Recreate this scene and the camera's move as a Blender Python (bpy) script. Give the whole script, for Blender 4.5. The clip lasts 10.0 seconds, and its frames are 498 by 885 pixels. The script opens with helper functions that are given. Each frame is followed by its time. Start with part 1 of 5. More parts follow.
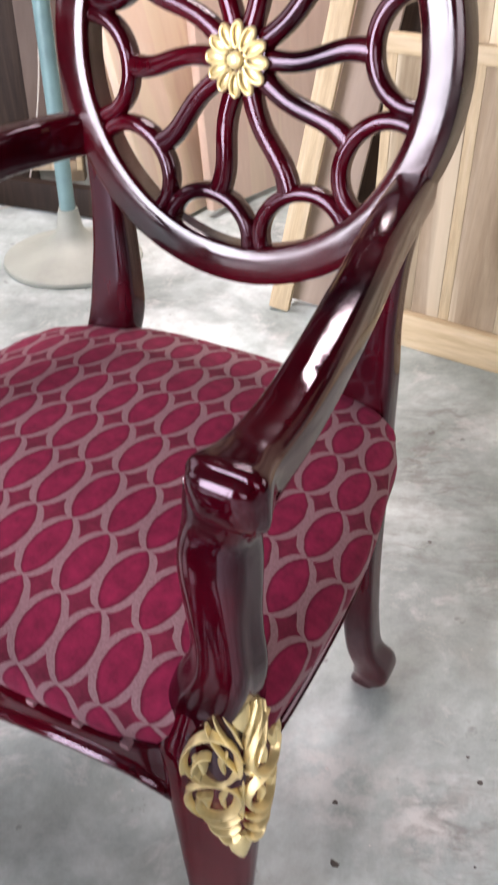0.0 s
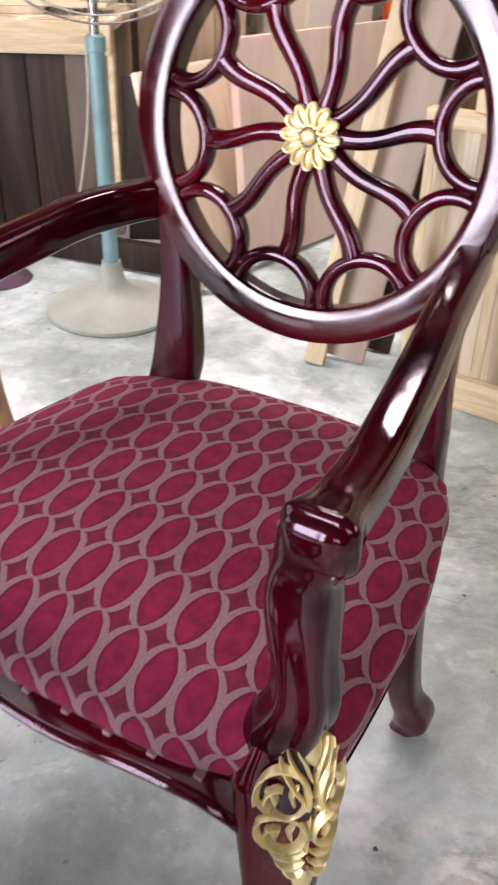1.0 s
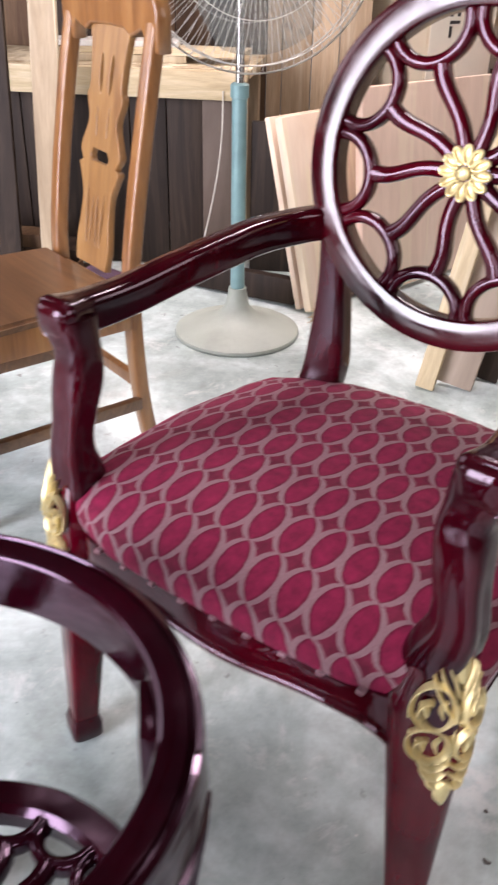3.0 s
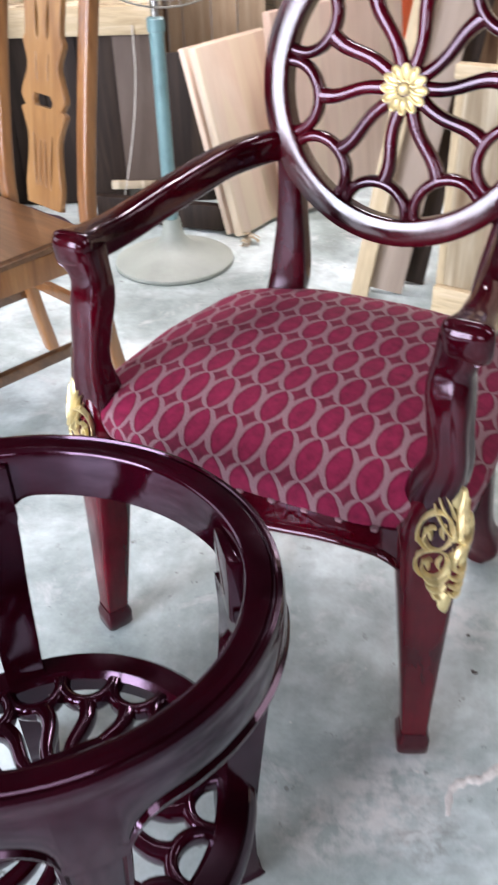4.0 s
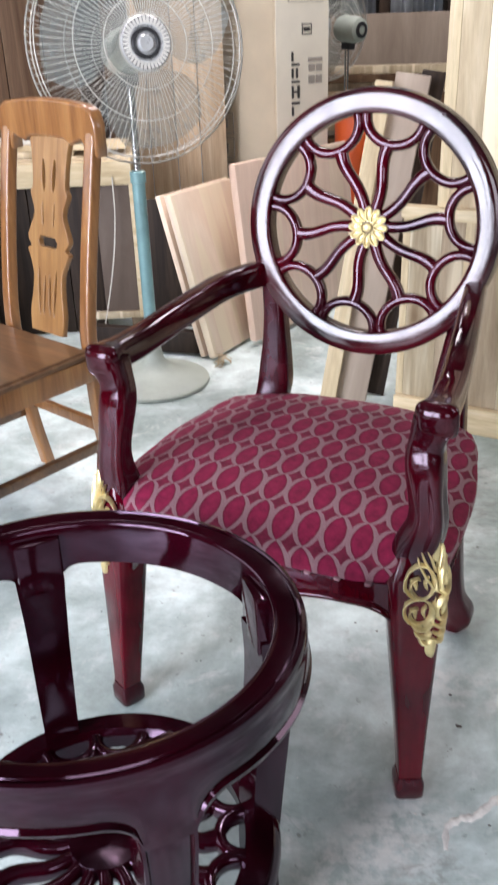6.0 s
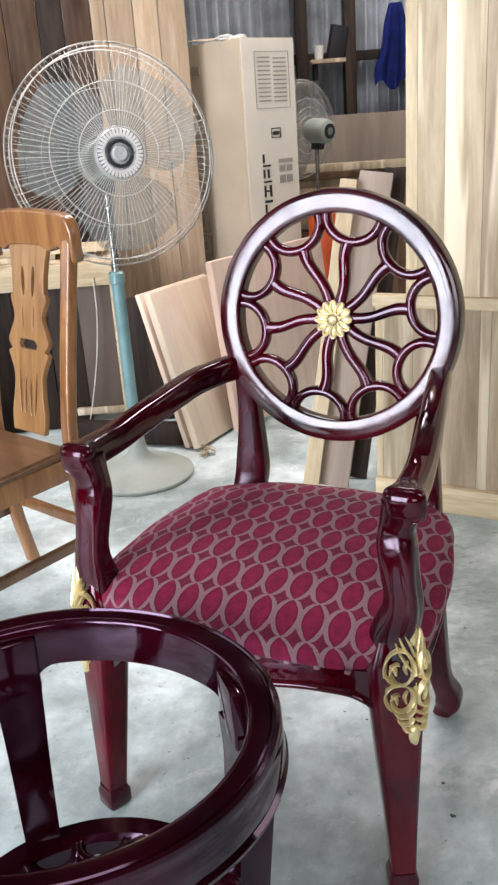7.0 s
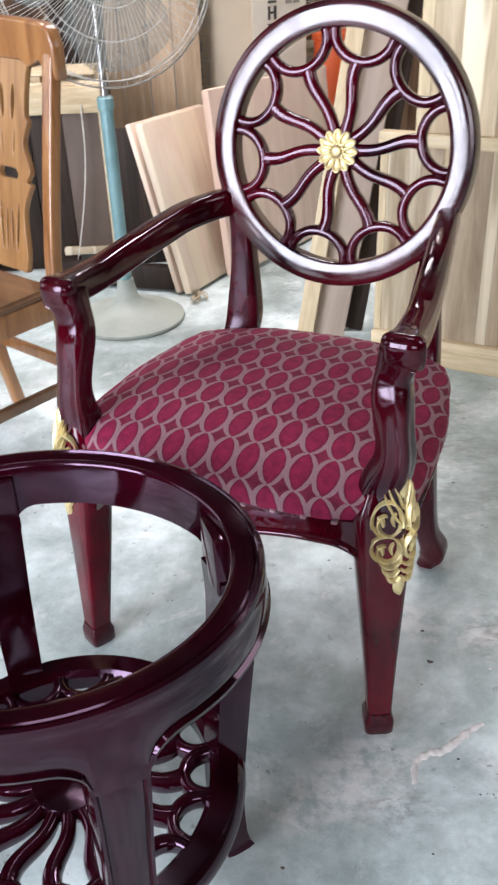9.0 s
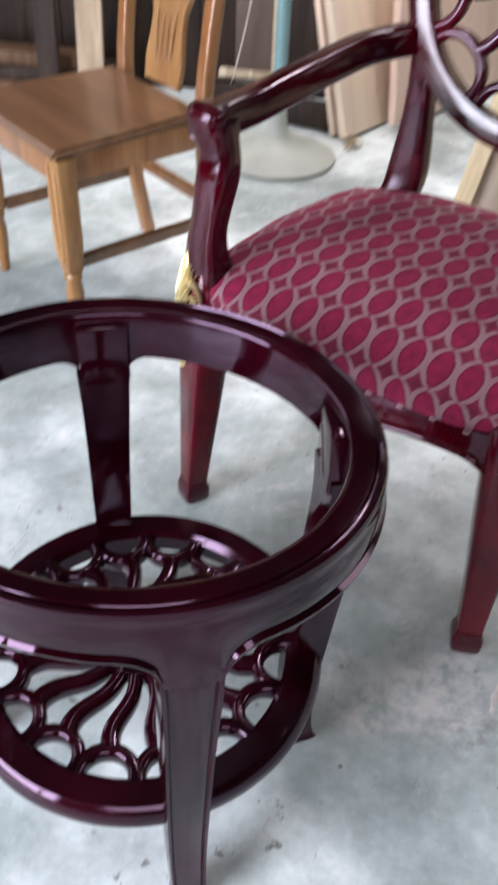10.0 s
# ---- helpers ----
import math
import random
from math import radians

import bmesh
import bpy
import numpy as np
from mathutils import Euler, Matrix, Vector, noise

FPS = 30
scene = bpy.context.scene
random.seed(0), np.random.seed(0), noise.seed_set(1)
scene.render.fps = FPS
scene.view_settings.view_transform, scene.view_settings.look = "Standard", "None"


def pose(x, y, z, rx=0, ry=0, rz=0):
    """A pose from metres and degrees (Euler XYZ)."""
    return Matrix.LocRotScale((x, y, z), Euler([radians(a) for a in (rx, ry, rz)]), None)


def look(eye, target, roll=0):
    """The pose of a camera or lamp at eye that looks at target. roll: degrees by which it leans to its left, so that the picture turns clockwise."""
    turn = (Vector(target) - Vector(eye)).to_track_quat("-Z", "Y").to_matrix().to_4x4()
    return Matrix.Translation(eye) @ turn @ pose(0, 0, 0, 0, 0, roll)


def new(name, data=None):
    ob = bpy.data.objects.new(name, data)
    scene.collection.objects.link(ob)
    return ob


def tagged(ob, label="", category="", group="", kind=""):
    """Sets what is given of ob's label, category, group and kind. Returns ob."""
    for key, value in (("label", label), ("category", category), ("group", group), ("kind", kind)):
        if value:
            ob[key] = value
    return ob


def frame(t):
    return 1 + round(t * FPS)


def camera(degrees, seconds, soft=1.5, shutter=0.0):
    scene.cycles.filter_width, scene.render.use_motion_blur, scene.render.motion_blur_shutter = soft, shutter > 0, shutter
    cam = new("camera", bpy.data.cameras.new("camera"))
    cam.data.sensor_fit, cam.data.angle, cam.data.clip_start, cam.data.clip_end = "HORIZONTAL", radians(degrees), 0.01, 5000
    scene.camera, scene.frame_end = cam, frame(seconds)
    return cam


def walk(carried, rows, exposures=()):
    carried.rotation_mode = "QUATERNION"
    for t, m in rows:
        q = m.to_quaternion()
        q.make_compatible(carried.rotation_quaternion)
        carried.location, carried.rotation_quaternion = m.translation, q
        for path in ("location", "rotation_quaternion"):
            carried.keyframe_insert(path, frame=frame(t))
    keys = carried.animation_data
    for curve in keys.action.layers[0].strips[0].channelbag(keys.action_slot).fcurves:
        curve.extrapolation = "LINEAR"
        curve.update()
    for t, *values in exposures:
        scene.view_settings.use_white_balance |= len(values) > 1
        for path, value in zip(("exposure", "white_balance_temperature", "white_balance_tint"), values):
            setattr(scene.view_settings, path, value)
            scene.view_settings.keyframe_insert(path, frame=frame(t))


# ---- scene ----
cam = camera(32.4, 10.0, soft=2.3, shutter=0.5)

PATH = [
    (0, (0.049, 0.110, 1.035), (-0.080, 1.713, -0.154), -0.0),
    (0.5, (0.025, 0.107, 1.064), (-0.077, 1.769, -0.043), -0.3),
    (1, (-0.004, 0.064, 1.063), (-0.165, 1.730, -0.031), 1.3),
    (1.5, (-0.002, -0.002, 1.083), (-0.357, 1.666, 0.038), 0.2),
    (2, (0.002, -0.038, 1.085), (-0.376, 1.642, 0.068), -0.7),
    (2.5, (-0.007, -0.065, 1.089), (-0.390, 1.614, 0.072), -0.5),
    (3, (-0.075, -0.125, 1.090), (-0.423, 1.560, 0.071), 1.2),
    (3.2, (-0.118, -0.174, 1.098), (-0.473, 1.499, 0.061), 0.7),
    (4.3, (-0.171, -0.368, 1.139), (-0.233, 1.260, -0.022), -1.8),
    (4.5, (-0.181, -0.409, 1.134), (-0.214, 1.223, -0.022), -1.4),
    (5, (-0.215, -0.480, 1.153), (-0.244, 1.176, 0.033), -2.8),
    (5.5, (-0.226, -0.509, 1.172), (-0.250, 1.219, 0.165), -2.0),
    (6, (-0.226, -0.527, 1.184), (-0.273, 1.261, 0.288), -2.0),
    (6.2, (-0.216, -0.532, 1.191), (-0.276, 1.280, 0.345), -2.5),
    (7.3, (-0.189, -0.544, 1.198), (-0.203, 1.330, 0.497), -4.4),
    (7.5, (-0.187, -0.541, 1.198), (-0.200, 1.331, 0.494), -4.4),
    (8, (-0.187, -0.535, 1.191), (-0.198, 1.330, 0.469), -4.4),
    (8.5, (-0.190, -0.515, 1.168), (-0.187, 1.272, 0.270), -3.2),
    (9, (-0.190, -0.491, 1.159), (-0.213, 1.229, 0.137), -2.3),
    (9.5, (-0.207, -0.458, 1.150), (-0.335, 1.225, 0.077), 0.9),
    (10, (-0.220, -0.380, 1.127), (-0.471, 1.115, -0.177), 2.6),
]
walk(cam, [(t, look(eye, target, roll)) for t, eye, target, roll in PATH], [(0, 0.31, 6950, 29), (0.6, 0.24, 6950, 29), (1.5, 0.24, 6900, 29), (3.0, 0.28, 6850, 28), (4.5, 0.32, 6350, 21), (5.5, 0.22, 6400, 20), (7.5, 0.06, 6600, 19), (8.5, 0.13, 6450, 19), (9.4, 0.25, 6450, 22), (10, 0.10, 6550, 24)])

# ---- world and light ----
world = bpy.data.worlds.new("world")
scene.world = world
world.use_nodes = True
wn, wl = world.node_tree.nodes, world.node_tree.links
sky = wn.new("ShaderNodeTexSky")
sky.sky_type, sky.sun_disc = "NISHITA", False
sky.sun_elevation, sky.sun_rotation = radians(48), radians(200)
wl.new(sky.outputs["Color"], wn["Background"].inputs["Color"])
wn["Background"].inputs["Strength"].default_value = 0.12


def area(name, m, w, h, power, colour):
    lamp = bpy.data.lights.new(name, "AREA")
    lamp.shape, lamp.size, lamp.size_y, lamp.energy, lamp.color = "RECTANGLE", w, h, power, colour
    ob = new(name, lamp)
    ob.matrix_world = m
    return ob


# daylight through the open front of the shed and its side bay
area("side_opening_light", look((-2.78, -2.12, 1.62), (-0.43, 1.23, 0.9)), 2.2, 2.7, 350, (0.84, 0.92, 1.0))
area("front_opening_light", look((0.6, -3.6, 1.9), (0.0, 1.2, 0.5)), 2.4, 1.6, 62, (0.94, 0.97, 1.0))
# added fill lamps without openings: east streaks the arms, west lifts the floor
area("east_fill_light", look((3.2, 1.25, 1.95), (0.2, 1.0, 0.5)), 1.5, 1.4, 24, (1.0, 0.97, 0.92))
area("west_fill_light", look((-3.7, 1.3, 1.75), (-0.6, 1.6, 0.2)), 2.4, 1.7, 30, (0.92, 0.96, 1.0))
# unseen overhead lamps, added for the back floor, the arm's streak and far end
area("back_floor_fill_light", look((-0.98, 2.45, 3.22), (-0.46, 2.25, 0.0)), 1.1, 0.8, 12, (1.0, 0.96, 0.92)).data.spread = radians(60)
area("arm_streak_light", look((0.25, 2.62, 3.22), (0.22, 2.50, 0.0)), 0.9, 0.28, 27, (1.0, 0.98, 0.95))
area("far_end_fill_light", look((0.55, 4.30, 3.22), (0.60, 4.70, 0.0)), 1.1, 0.8, 52, (1.0, 0.98, 0.95))

# ---- materials ----


def material(name):
    m = bpy.data.materials.new(name)
    m.use_nodes = True
    return m, m.node_tree.nodes, m.node_tree.links, m.node_tree.nodes["Principled BSDF"]


def coords(n, l, scale, kind="Object"):
    tc, mp = n.new("ShaderNodeTexCoord"), n.new("ShaderNodeMapping")
    mp.inputs["Scale"].default_value = scale
    l.new(tc.outputs[kind], mp.inputs["Vector"])
    return mp.outputs["Vector"]


def noise_tex(n, l, vec, scale, detail=4.0, rough=0.55, distortion=0.0):
    t = n.new("ShaderNodeTexNoise")
    t.inputs["Scale"].default_value, t.inputs["Detail"].default_value = scale, detail
    t.inputs["Roughness"].default_value, t.inputs["Distortion"].default_value = rough, distortion
    l.new(vec, t.inputs["Vector"])
    return t.outputs["Fac"]


def ramp(n, l, fac, stops):
    r = n.new("ShaderNodeValToRGB")
    e = r.color_ramp.elements
    while len(e) < len(stops):
        e.new(0.5)
    for el, (p, c) in zip(e, stops):
        el.position, el.color = p, (*c, 1.0) if len(c) == 3 else (c[0], c[0], c[0], 1.0)
    l.new(fac, r.inputs["Fac"])
    return r.outputs["Color"]


def mix(n, l, fac, a, b, mode="MIX"):
    m = n.new("ShaderNodeMix")
    m.data_type, m.blend_type = "RGBA", mode
    for sock, v in ((m.inputs[0], fac), (m.inputs[6], a), (m.inputs[7], b)):
        if isinstance(v, bpy.types.NodeSocket):
            l.new(v, sock)
        elif isinstance(v, tuple):
            sock.default_value = (*v, 1.0)
        else:
            sock.default_value = v
    return m.outputs[2]


def bump(n, l, bsdf, height, strength, distance=0.002):
    b = n.new("ShaderNodeBump")
    b.inputs["Strength"].default_value, b.inputs["Distance"].default_value = strength, distance
    l.new(height, b.inputs["Height"])
    l.new(b.outputs["Normal"], bsdf.inputs["Normal"])


def calc(n, l, op, a, b=None, c=None):
    m = n.new("ShaderNodeMath")
    m.operation = op
    for k, v in enumerate((a, b, c)):
        if v is None:
            continue
        if isinstance(v, bpy.types.NodeSocket):
            l.new(v, m.inputs[k])
        else:
            m.inputs[k].default_value = v
    return m.outputs[0]


def lacquer(name, dark, bright, rough=0.09, ior=1.42, gloss=(0.97, 0.94, 1.0)):
    """Polished stained wood: colour runs darker and redder in patches, with faint grain under the lacquer."""
    m, n, l, b = material(name)
    v = coords(n, l, (1, 1, 1))
    big = noise_tex(n, l, v, 7.0, 3.0)
    grain = noise_tex(n, l, coords(n, l, (60, 60, 8)), 2.0, 4.0)
    col = ramp(n, l, big, [(0.30, dark), (0.72, bright)])
    col = mix(n, l, 0.35, col, ramp(n, l, grain, [(0.35, (0.35,)), (0.7, (1.0,))]), "MULTIPLY")
    l.new(col, b.inputs["Base Color"])
    l.new(ramp(n, l, noise_tex(n, l, v, 10.0, 4.0, 0.6), [(0.36, (rough * 0.45,)), (0.70, (rough * 2.8,))]), b.inputs["Roughness"])
    b.inputs["IOR"].default_value = ior
    # gloss tints the reflections, violet for the darker lacquers
    b.inputs["Specular Tint"].default_value = (*gloss, 1)
    bump(n, l, b, calc(n, l, "ADD", noise_tex(n, l, v, 13.0, 1.5), calc(n, l, "MULTIPLY", noise_tex(n, l, v, 60.0, 2.0), 0.07)), 0.28, 0.004)
    return m


def wood(name, a, b_, c, rough=0.55, along=(22, 22, 1.6), coat=0.0, knots=True, vary=0.25, fibre=0.45, sap=0.0):
    """Sawn or planed timber with streaked grain along the object's z, each piece a little different."""
    m, n, l, b = material(name)
    info = n.new("ShaderNodeObjectInfo")
    tc, add, mp = n.new("ShaderNodeTexCoord"), n.new("ShaderNodeVectorMath"), n.new("ShaderNodeMapping")
    comb = n.new("ShaderNodeCombineXYZ")
    for k, f in enumerate((13.0, 7.0, 29.0)):
        l.new(calc(n, l, "MULTIPLY", info.outputs["Random"], f), comb.inputs[k])
    l.new(tc.outputs["Object"], add.inputs[0])
    l.new(comb.outputs[0], add.inputs[1])
    mp.inputs["Scale"].default_value = along
    l.new(add.outputs[0], mp.inputs["Vector"])
    g1 = noise_tex(n, l, mp.outputs[0], 1.0, 5.0, 0.6, 1.3)
    col = ramp(n, l, g1, [(0.28, a), (0.5, b_), (0.72, c)])
    fine = noise_tex(n, l, mp.outputs[0], 7.0, 4.0, 0.7)
    col = mix(n, l, fibre, col, ramp(n, l, fine, [(0.3, (0.55,)), (0.65, (1.0,))]), "MULTIPLY")
    if knots:
        vo = n.new("ShaderNodeTexVoronoi")
        mp2 = n.new("ShaderNodeMapping")
        mp2.inputs["Scale"].default_value = (5.0, 5.0, 1.9)
        l.new(add.outputs[0], mp2.inputs["Vector"])
        l.new(mp2.outputs[0], vo.inputs["Vector"])
        vo.inputs["Scale"].default_value = 1.0
        k = ramp(n, l, vo.outputs["Distance"], [(0.03, (0.0,)), (0.16, (1.0,))])
        col = mix(n, l, 1.0, col, mix(n, l, k, (0.45, 0.33, 0.25), (1.0, 1.0, 1.0)), "MULTIPLY")
    if sap:
        # pale sapwood along the edges of the heartwood
        mp3 = n.new("ShaderNodeMapping")
        mp3.inputs["Scale"].default_value = (9.0, 9.0, 0.55)
        l.new(add.outputs[0], mp3.inputs["Vector"])
        band = ramp(n, l, noise_tex(n, l, mp3.outputs[0], 1.0, 3.0, 0.5, 0.9), [(0.53, (0.0,)), (0.58, (1.0,))])
        col = mix(n, l, calc(n, l, "MULTIPLY", band, sap), col, (0.74, 0.64, 0.46))
    hsv = n.new("ShaderNodeHueSaturation")
    l.new(calc(n, l, "MULTIPLY_ADD", info.outputs["Random"], vary * 2, 1.0 - vary), hsv.inputs["Value"])
    l.new(col, hsv.inputs["Color"])
    l.new(hsv.outputs[0], b.inputs["Base Color"])
    b.inputs["Roughness"].default_value = rough
    b.inputs["Specular IOR Level"].default_value = 0.5 if coat else 0.22
    b.inputs["Coat Weight"].default_value, b.inputs["Coat Roughness"].default_value = coat, 0.12
    bump(n, l, b, fine, 0.25, 0.0015)
    return m


def plain(name, col, rough=0.5, metal=0.0, dirt=0.25, scale=9.0, coat=0.0, bumps=0.08):
    m, n, l, b = material(name)
    v = coords(n, l, (1, 1, 1))
    d = noise_tex(n, l, v, scale, 5.0, 0.6)
    c2 = tuple(x * (1 - dirt * 1.4) for x in col)
    l.new(ramp(n, l, d, [(0.3, c2), (0.62, col)]), b.inputs["Base Color"])
    l.new(ramp(n, l, noise_tex(n, l, v, scale * 4, 3.0), [(0.3, (rough * 0.8,)), (0.7, (min(1, rough * 1.25),))]), b.inputs["Roughness"])
    b.inputs["Metallic"].default_value = metal
    b.inputs["Coat Weight"].default_value = coat
    bump(n, l, b, noise_tex(n, l, v, scale * 9, 3.0), bumps, 0.001)
    return m


def make_fabric():
    """Cut velvet: crimson ovals and small diamonds in a flat mauve lattice of crossing waves."""
    m, n, l, b = material("patterned_velvet")
    uv = n.new("ShaderNodeTexCoord")
    sep = n.new("ShaderNodeSeparateXYZ")
    l.new(uv.outputs["UV"], sep.inputs[0])
    P, Q = 0.0425, 0.075
    wob = n.new("ShaderNodeTexNoise")
    wob.inputs["Scale"].default_value = 90.0
    l.new(uv.outputs["UV"], wob.inputs["Vector"])
    wv = calc(n, l, "MULTIPLY_ADD", wob.outputs["Fac"], 0.0024, -0.0012)
    x = calc(n, l, "ADD", sep.outputs[0], wv)
    y = calc(n, l, "ADD", sep.outputs[1], wv)
    s = calc(n, l, "COSINE", calc(n, l, "MULTIPLY", calc(n, l, "SUBTRACT", y, 0.215), math.pi / Q))
    s = calc(n, l, "MULTIPLY", calc(n, l, "POWER", calc(n, l, "ABSOLUTE", s), 0.54), P * 0.475)
    # distance from the centre of the nearest column of ovals
    u = calc(n, l, "PINGPONG", calc(n, l, "SUBTRACT", x, 0.001), P / 2)
    d1 = calc(n, l, "SUBTRACT", u, s)
    inside = calc(n, l, "LESS_THAN", d1, -0.0037)
    outside = calc(n, l, "GREATER_THAN", d1, 0.0044)
    fuzz = noise_tex(n, l, uv.outputs["UV"], 55.0, 4.0, 0.7)
    vel = ramp(n, l, fuzz, [(0.30, (0.130, 0.005, 0.027)), (0.70, (0.255, 0.011, 0.053))])
    # pile shading painted in: each oval's crimson darkens towards its edge
    rim = calc(n, l, "MINIMUM", calc(n, l, "MAXIMUM", calc(n, l, "MULTIPLY", calc(n, l, "ADD", d1, 0.0035), -230.0), 0.0), 1.0)
    vel = mix(n, l, rim, mix(n, l, 0.55, vel, (0.030, 0.001, 0.006)), vel)
    dia = ramp(n, l, fuzz, [(0.30, (0.085, 0.006, 0.019)), (0.70, (0.19, 0.014, 0.042))])
    lat = ramp(n, l, noise_tex(n, l, uv.outputs["UV"], 400.0, 3.0), [(0.3, (0.185, 0.098, 0.110)), (0.7, (0.285, 0.160, 0.176))])
    col = mix(n, l, inside, mix(n, l, outside, lat, dia), vel)
    l.new(col, b.inputs["Base Color"])
    pile = calc(n, l, "MAXIMUM", inside, outside)
    l.new(calc(n, l, "MULTIPLY_ADD", pile, 0.25, 0.55), b.inputs["Roughness"])
    l.new(calc(n, l, "MULTIPLY_ADD", pile, 0.06, 0.01), b.inputs["Sheen Weight"])
    b.inputs["Sheen Roughness"].default_value = 0.35
    b.inputs["Sheen Tint"].default_value = (0.9, 0.45, 0.55, 1)
    b.inputs["Specular IOR Level"].default_value = 0.25
    h = calc(n, l, "ADD", calc(n, l, "MULTIPLY", pile, 1.0), calc(n, l, "MULTIPLY", noise_tex(n, l, uv.outputs["UV"], 900.0, 2.0), 0.35))
    bump(n, l, b, h, 0.5, 0.0012)
    return m


def make_concrete():
    """Trowelled concrete: cloudy grey-green, pale plaster spills, scuffs, dark pits and hairline cracks."""
    m, n, l, b = material("worn_concrete")
    v = coords(n, l, (1, 1, 1))
    big = noise_tex(n, l, v, 2.1, 7.0, 0.66, 0.3)
    mid = noise_tex(n, l, v, 7.0, 9.0, 0.74, 0.15)
    col = ramp(n, l, big, [(0.32, (0.24, 0.295, 0.272)), (0.48, (0.43, 0.515, 0.498)), (0.61, (0.68, 0.775, 0.757))])
    col = mix(n, l, 0.75, col, ramp(n, l, mid, [(0.30, (0.45,)), (0.60, (1.0,))]), "MULTIPLY")
    # pale plaster spills with broken edges
    spl = ramp(n, l, noise_tex(n, l, v, 8.0, 9.0, 0.76, 0.5), [(0.55, (0.0,)), (0.70, (1.0,))])
    col = mix(n, l, calc(n, l, "MULTIPLY", spl, 0.55), col, (0.78, 0.78, 0.76))
    # rough patches of spilt plaster trodden into the floor
    for px, py, pr in ((-0.15, 0.363, 0.045), (-0.082, 0.384, 0.05), (-0.043, 0.396, 0.055), (-0.002, 0.453, 0.06), (0.10, 0.777, 0.06), (0.23, 0.724, 0.06)):
        away = n.new("ShaderNodeVectorMath")
        away.operation = "DISTANCE"
        l.new(v, away.inputs[0])
        away.inputs[1].default_value = (px, py, 0.0)
        near = ramp(n, l, calc(n, l, "DIVIDE", away.outputs["Value"], pr * 2.0), [(0.15, (1.0,)), (0.85, (0.0,))])
        rough_edge = ramp(n, l, noise_tex(n, l, v, 26.0, 8.0, 0.7), [(0.42, (0.0,)), (0.58, (1.0,))])
        col = mix(n, l, calc(n, l, "MULTIPLY", calc(n, l, "MULTIPLY", near, rough_edge), 0.6), col, (0.76, 0.76, 0.73))
    # dark scuffs where things were dragged and feet passed
    scuff_edge = ramp(n, l, noise_tex(n, l, coords(n, l, (1.0, 2.2, 1.0)), 17.0, 8.0, 0.72, 0.6), [(0.47, (0.0,)), (0.60, (1.0,))])
    for px, py, pr in ((0.346, 1.63, 0.075), (0.276, 1.496, 0.06), (0.245, 1.227, 0.05), (0.31, 1.40, 0.09), (0.27, 0.70, 0.07), (0.01, 0.36, 0.05), (0.42, 1.15, 0.10)):
        away = n.new("ShaderNodeVectorMath")
        away.operation = "DISTANCE"
        l.new(v, away.inputs[0])
        away.inputs[1].default_value = (px, py, 0.0)
        near = ramp(n, l, calc(n, l, "DIVIDE", away.outputs["Value"], pr * 2.0), [(0.15, (1.0,)), (0.85, (0.0,))])
        col = mix(n, l, calc(n, l, "MULTIPLY", calc(n, l, "MULTIPLY", near, scuff_edge), 0.65), col, (0.20, 0.195, 0.18))
    stain = ramp(n, l, noise_tex(n, l, v, 3.3, 5.0, 0.6, 1.0), [(0.60, (0.0,)), (0.74, (1.0,))])
    col = mix(n, l, calc(n, l, "MULTIPLY", stain, 0.26), col, (0.33, 0.30, 0.245))
    # dark pits and drips
    vo = n.new("ShaderNodeTexVoronoi")
    vo.inputs["Scale"].default_value = 13.0
    wv = n.new("ShaderNodeVectorMath")
    wz = n.new("ShaderNodeTexNoise")
    wz.inputs["Scale"].default_value, wz.inputs["Detail"].default_value = 45.0, 5.0
    l.new(v, wz.inputs["Vector"])
    wv.operation = "MULTIPLY_ADD"
    l.new(wz.outputs["Color"], wv.inputs[0])
    wv.inputs[1].default_value = (0.045, 0.045, 0.0)
    l.new(v, wv.inputs[2])
    l.new(wv.outputs[0], vo.inputs["Vector"])
    sp = ramp(n, l, vo.outputs["Distance"], [(0.02, (0.0,)), (0.13, (1.0,))])
    gate = ramp(n, l, noise_tex(n, l, v, 5.3, 6.0, 0.7), [(0.50, (1.0,)), (0.58, (0.0,))])
    sp = calc(n, l, "MAXIMUM", sp, gate)
    col = mix(n, l, sp, (0.16, 0.15, 0.14), col)
    pit = ramp(n, l, noise_tex(n, l, v, 34.0, 4.0, 0.6), [(0.645, (0.0,)), (0.68, (1.0,))])
    pit = calc(n, l, "MULTIPLY", pit, ramp(n, l, noise_tex(n, l, v, 2.7, 4.0, 0.6), [(0.46, (0.0,)), (0.58, (1.0,))]))
    col = mix(n, l, calc(n, l, "MULTIPLY", pit, 0.75), col, (0.12, 0.115, 0.105))
    # hairline cracks
    warp = n.new("ShaderNodeVectorMath")
    nz = n.new("ShaderNodeTexNoise")
    nz.inputs["Scale"].default_value, nz.inputs["Detail"].default_value = 5.0, 6.0
    l.new(v, nz.inputs["Vector"])
    warp.operation = "MULTIPLY_ADD"
    l.new(nz.outputs["Color"], warp.inputs[0])
    warp.inputs[1].default_value = (0.35, 0.35, 0.0)
    l.new(v, warp.inputs[2])
    vc = n.new("ShaderNodeTexVoronoi")
    vc.feature = "DISTANCE_TO_EDGE"
    vc.inputs["Scale"].default_value = 1.7
    l.new(warp.outputs[0], vc.inputs["Vector"])
    crack = ramp(n, l, vc.outputs["Distance"], [(0.001, (0.0,)), (0.004, (1.0,))])
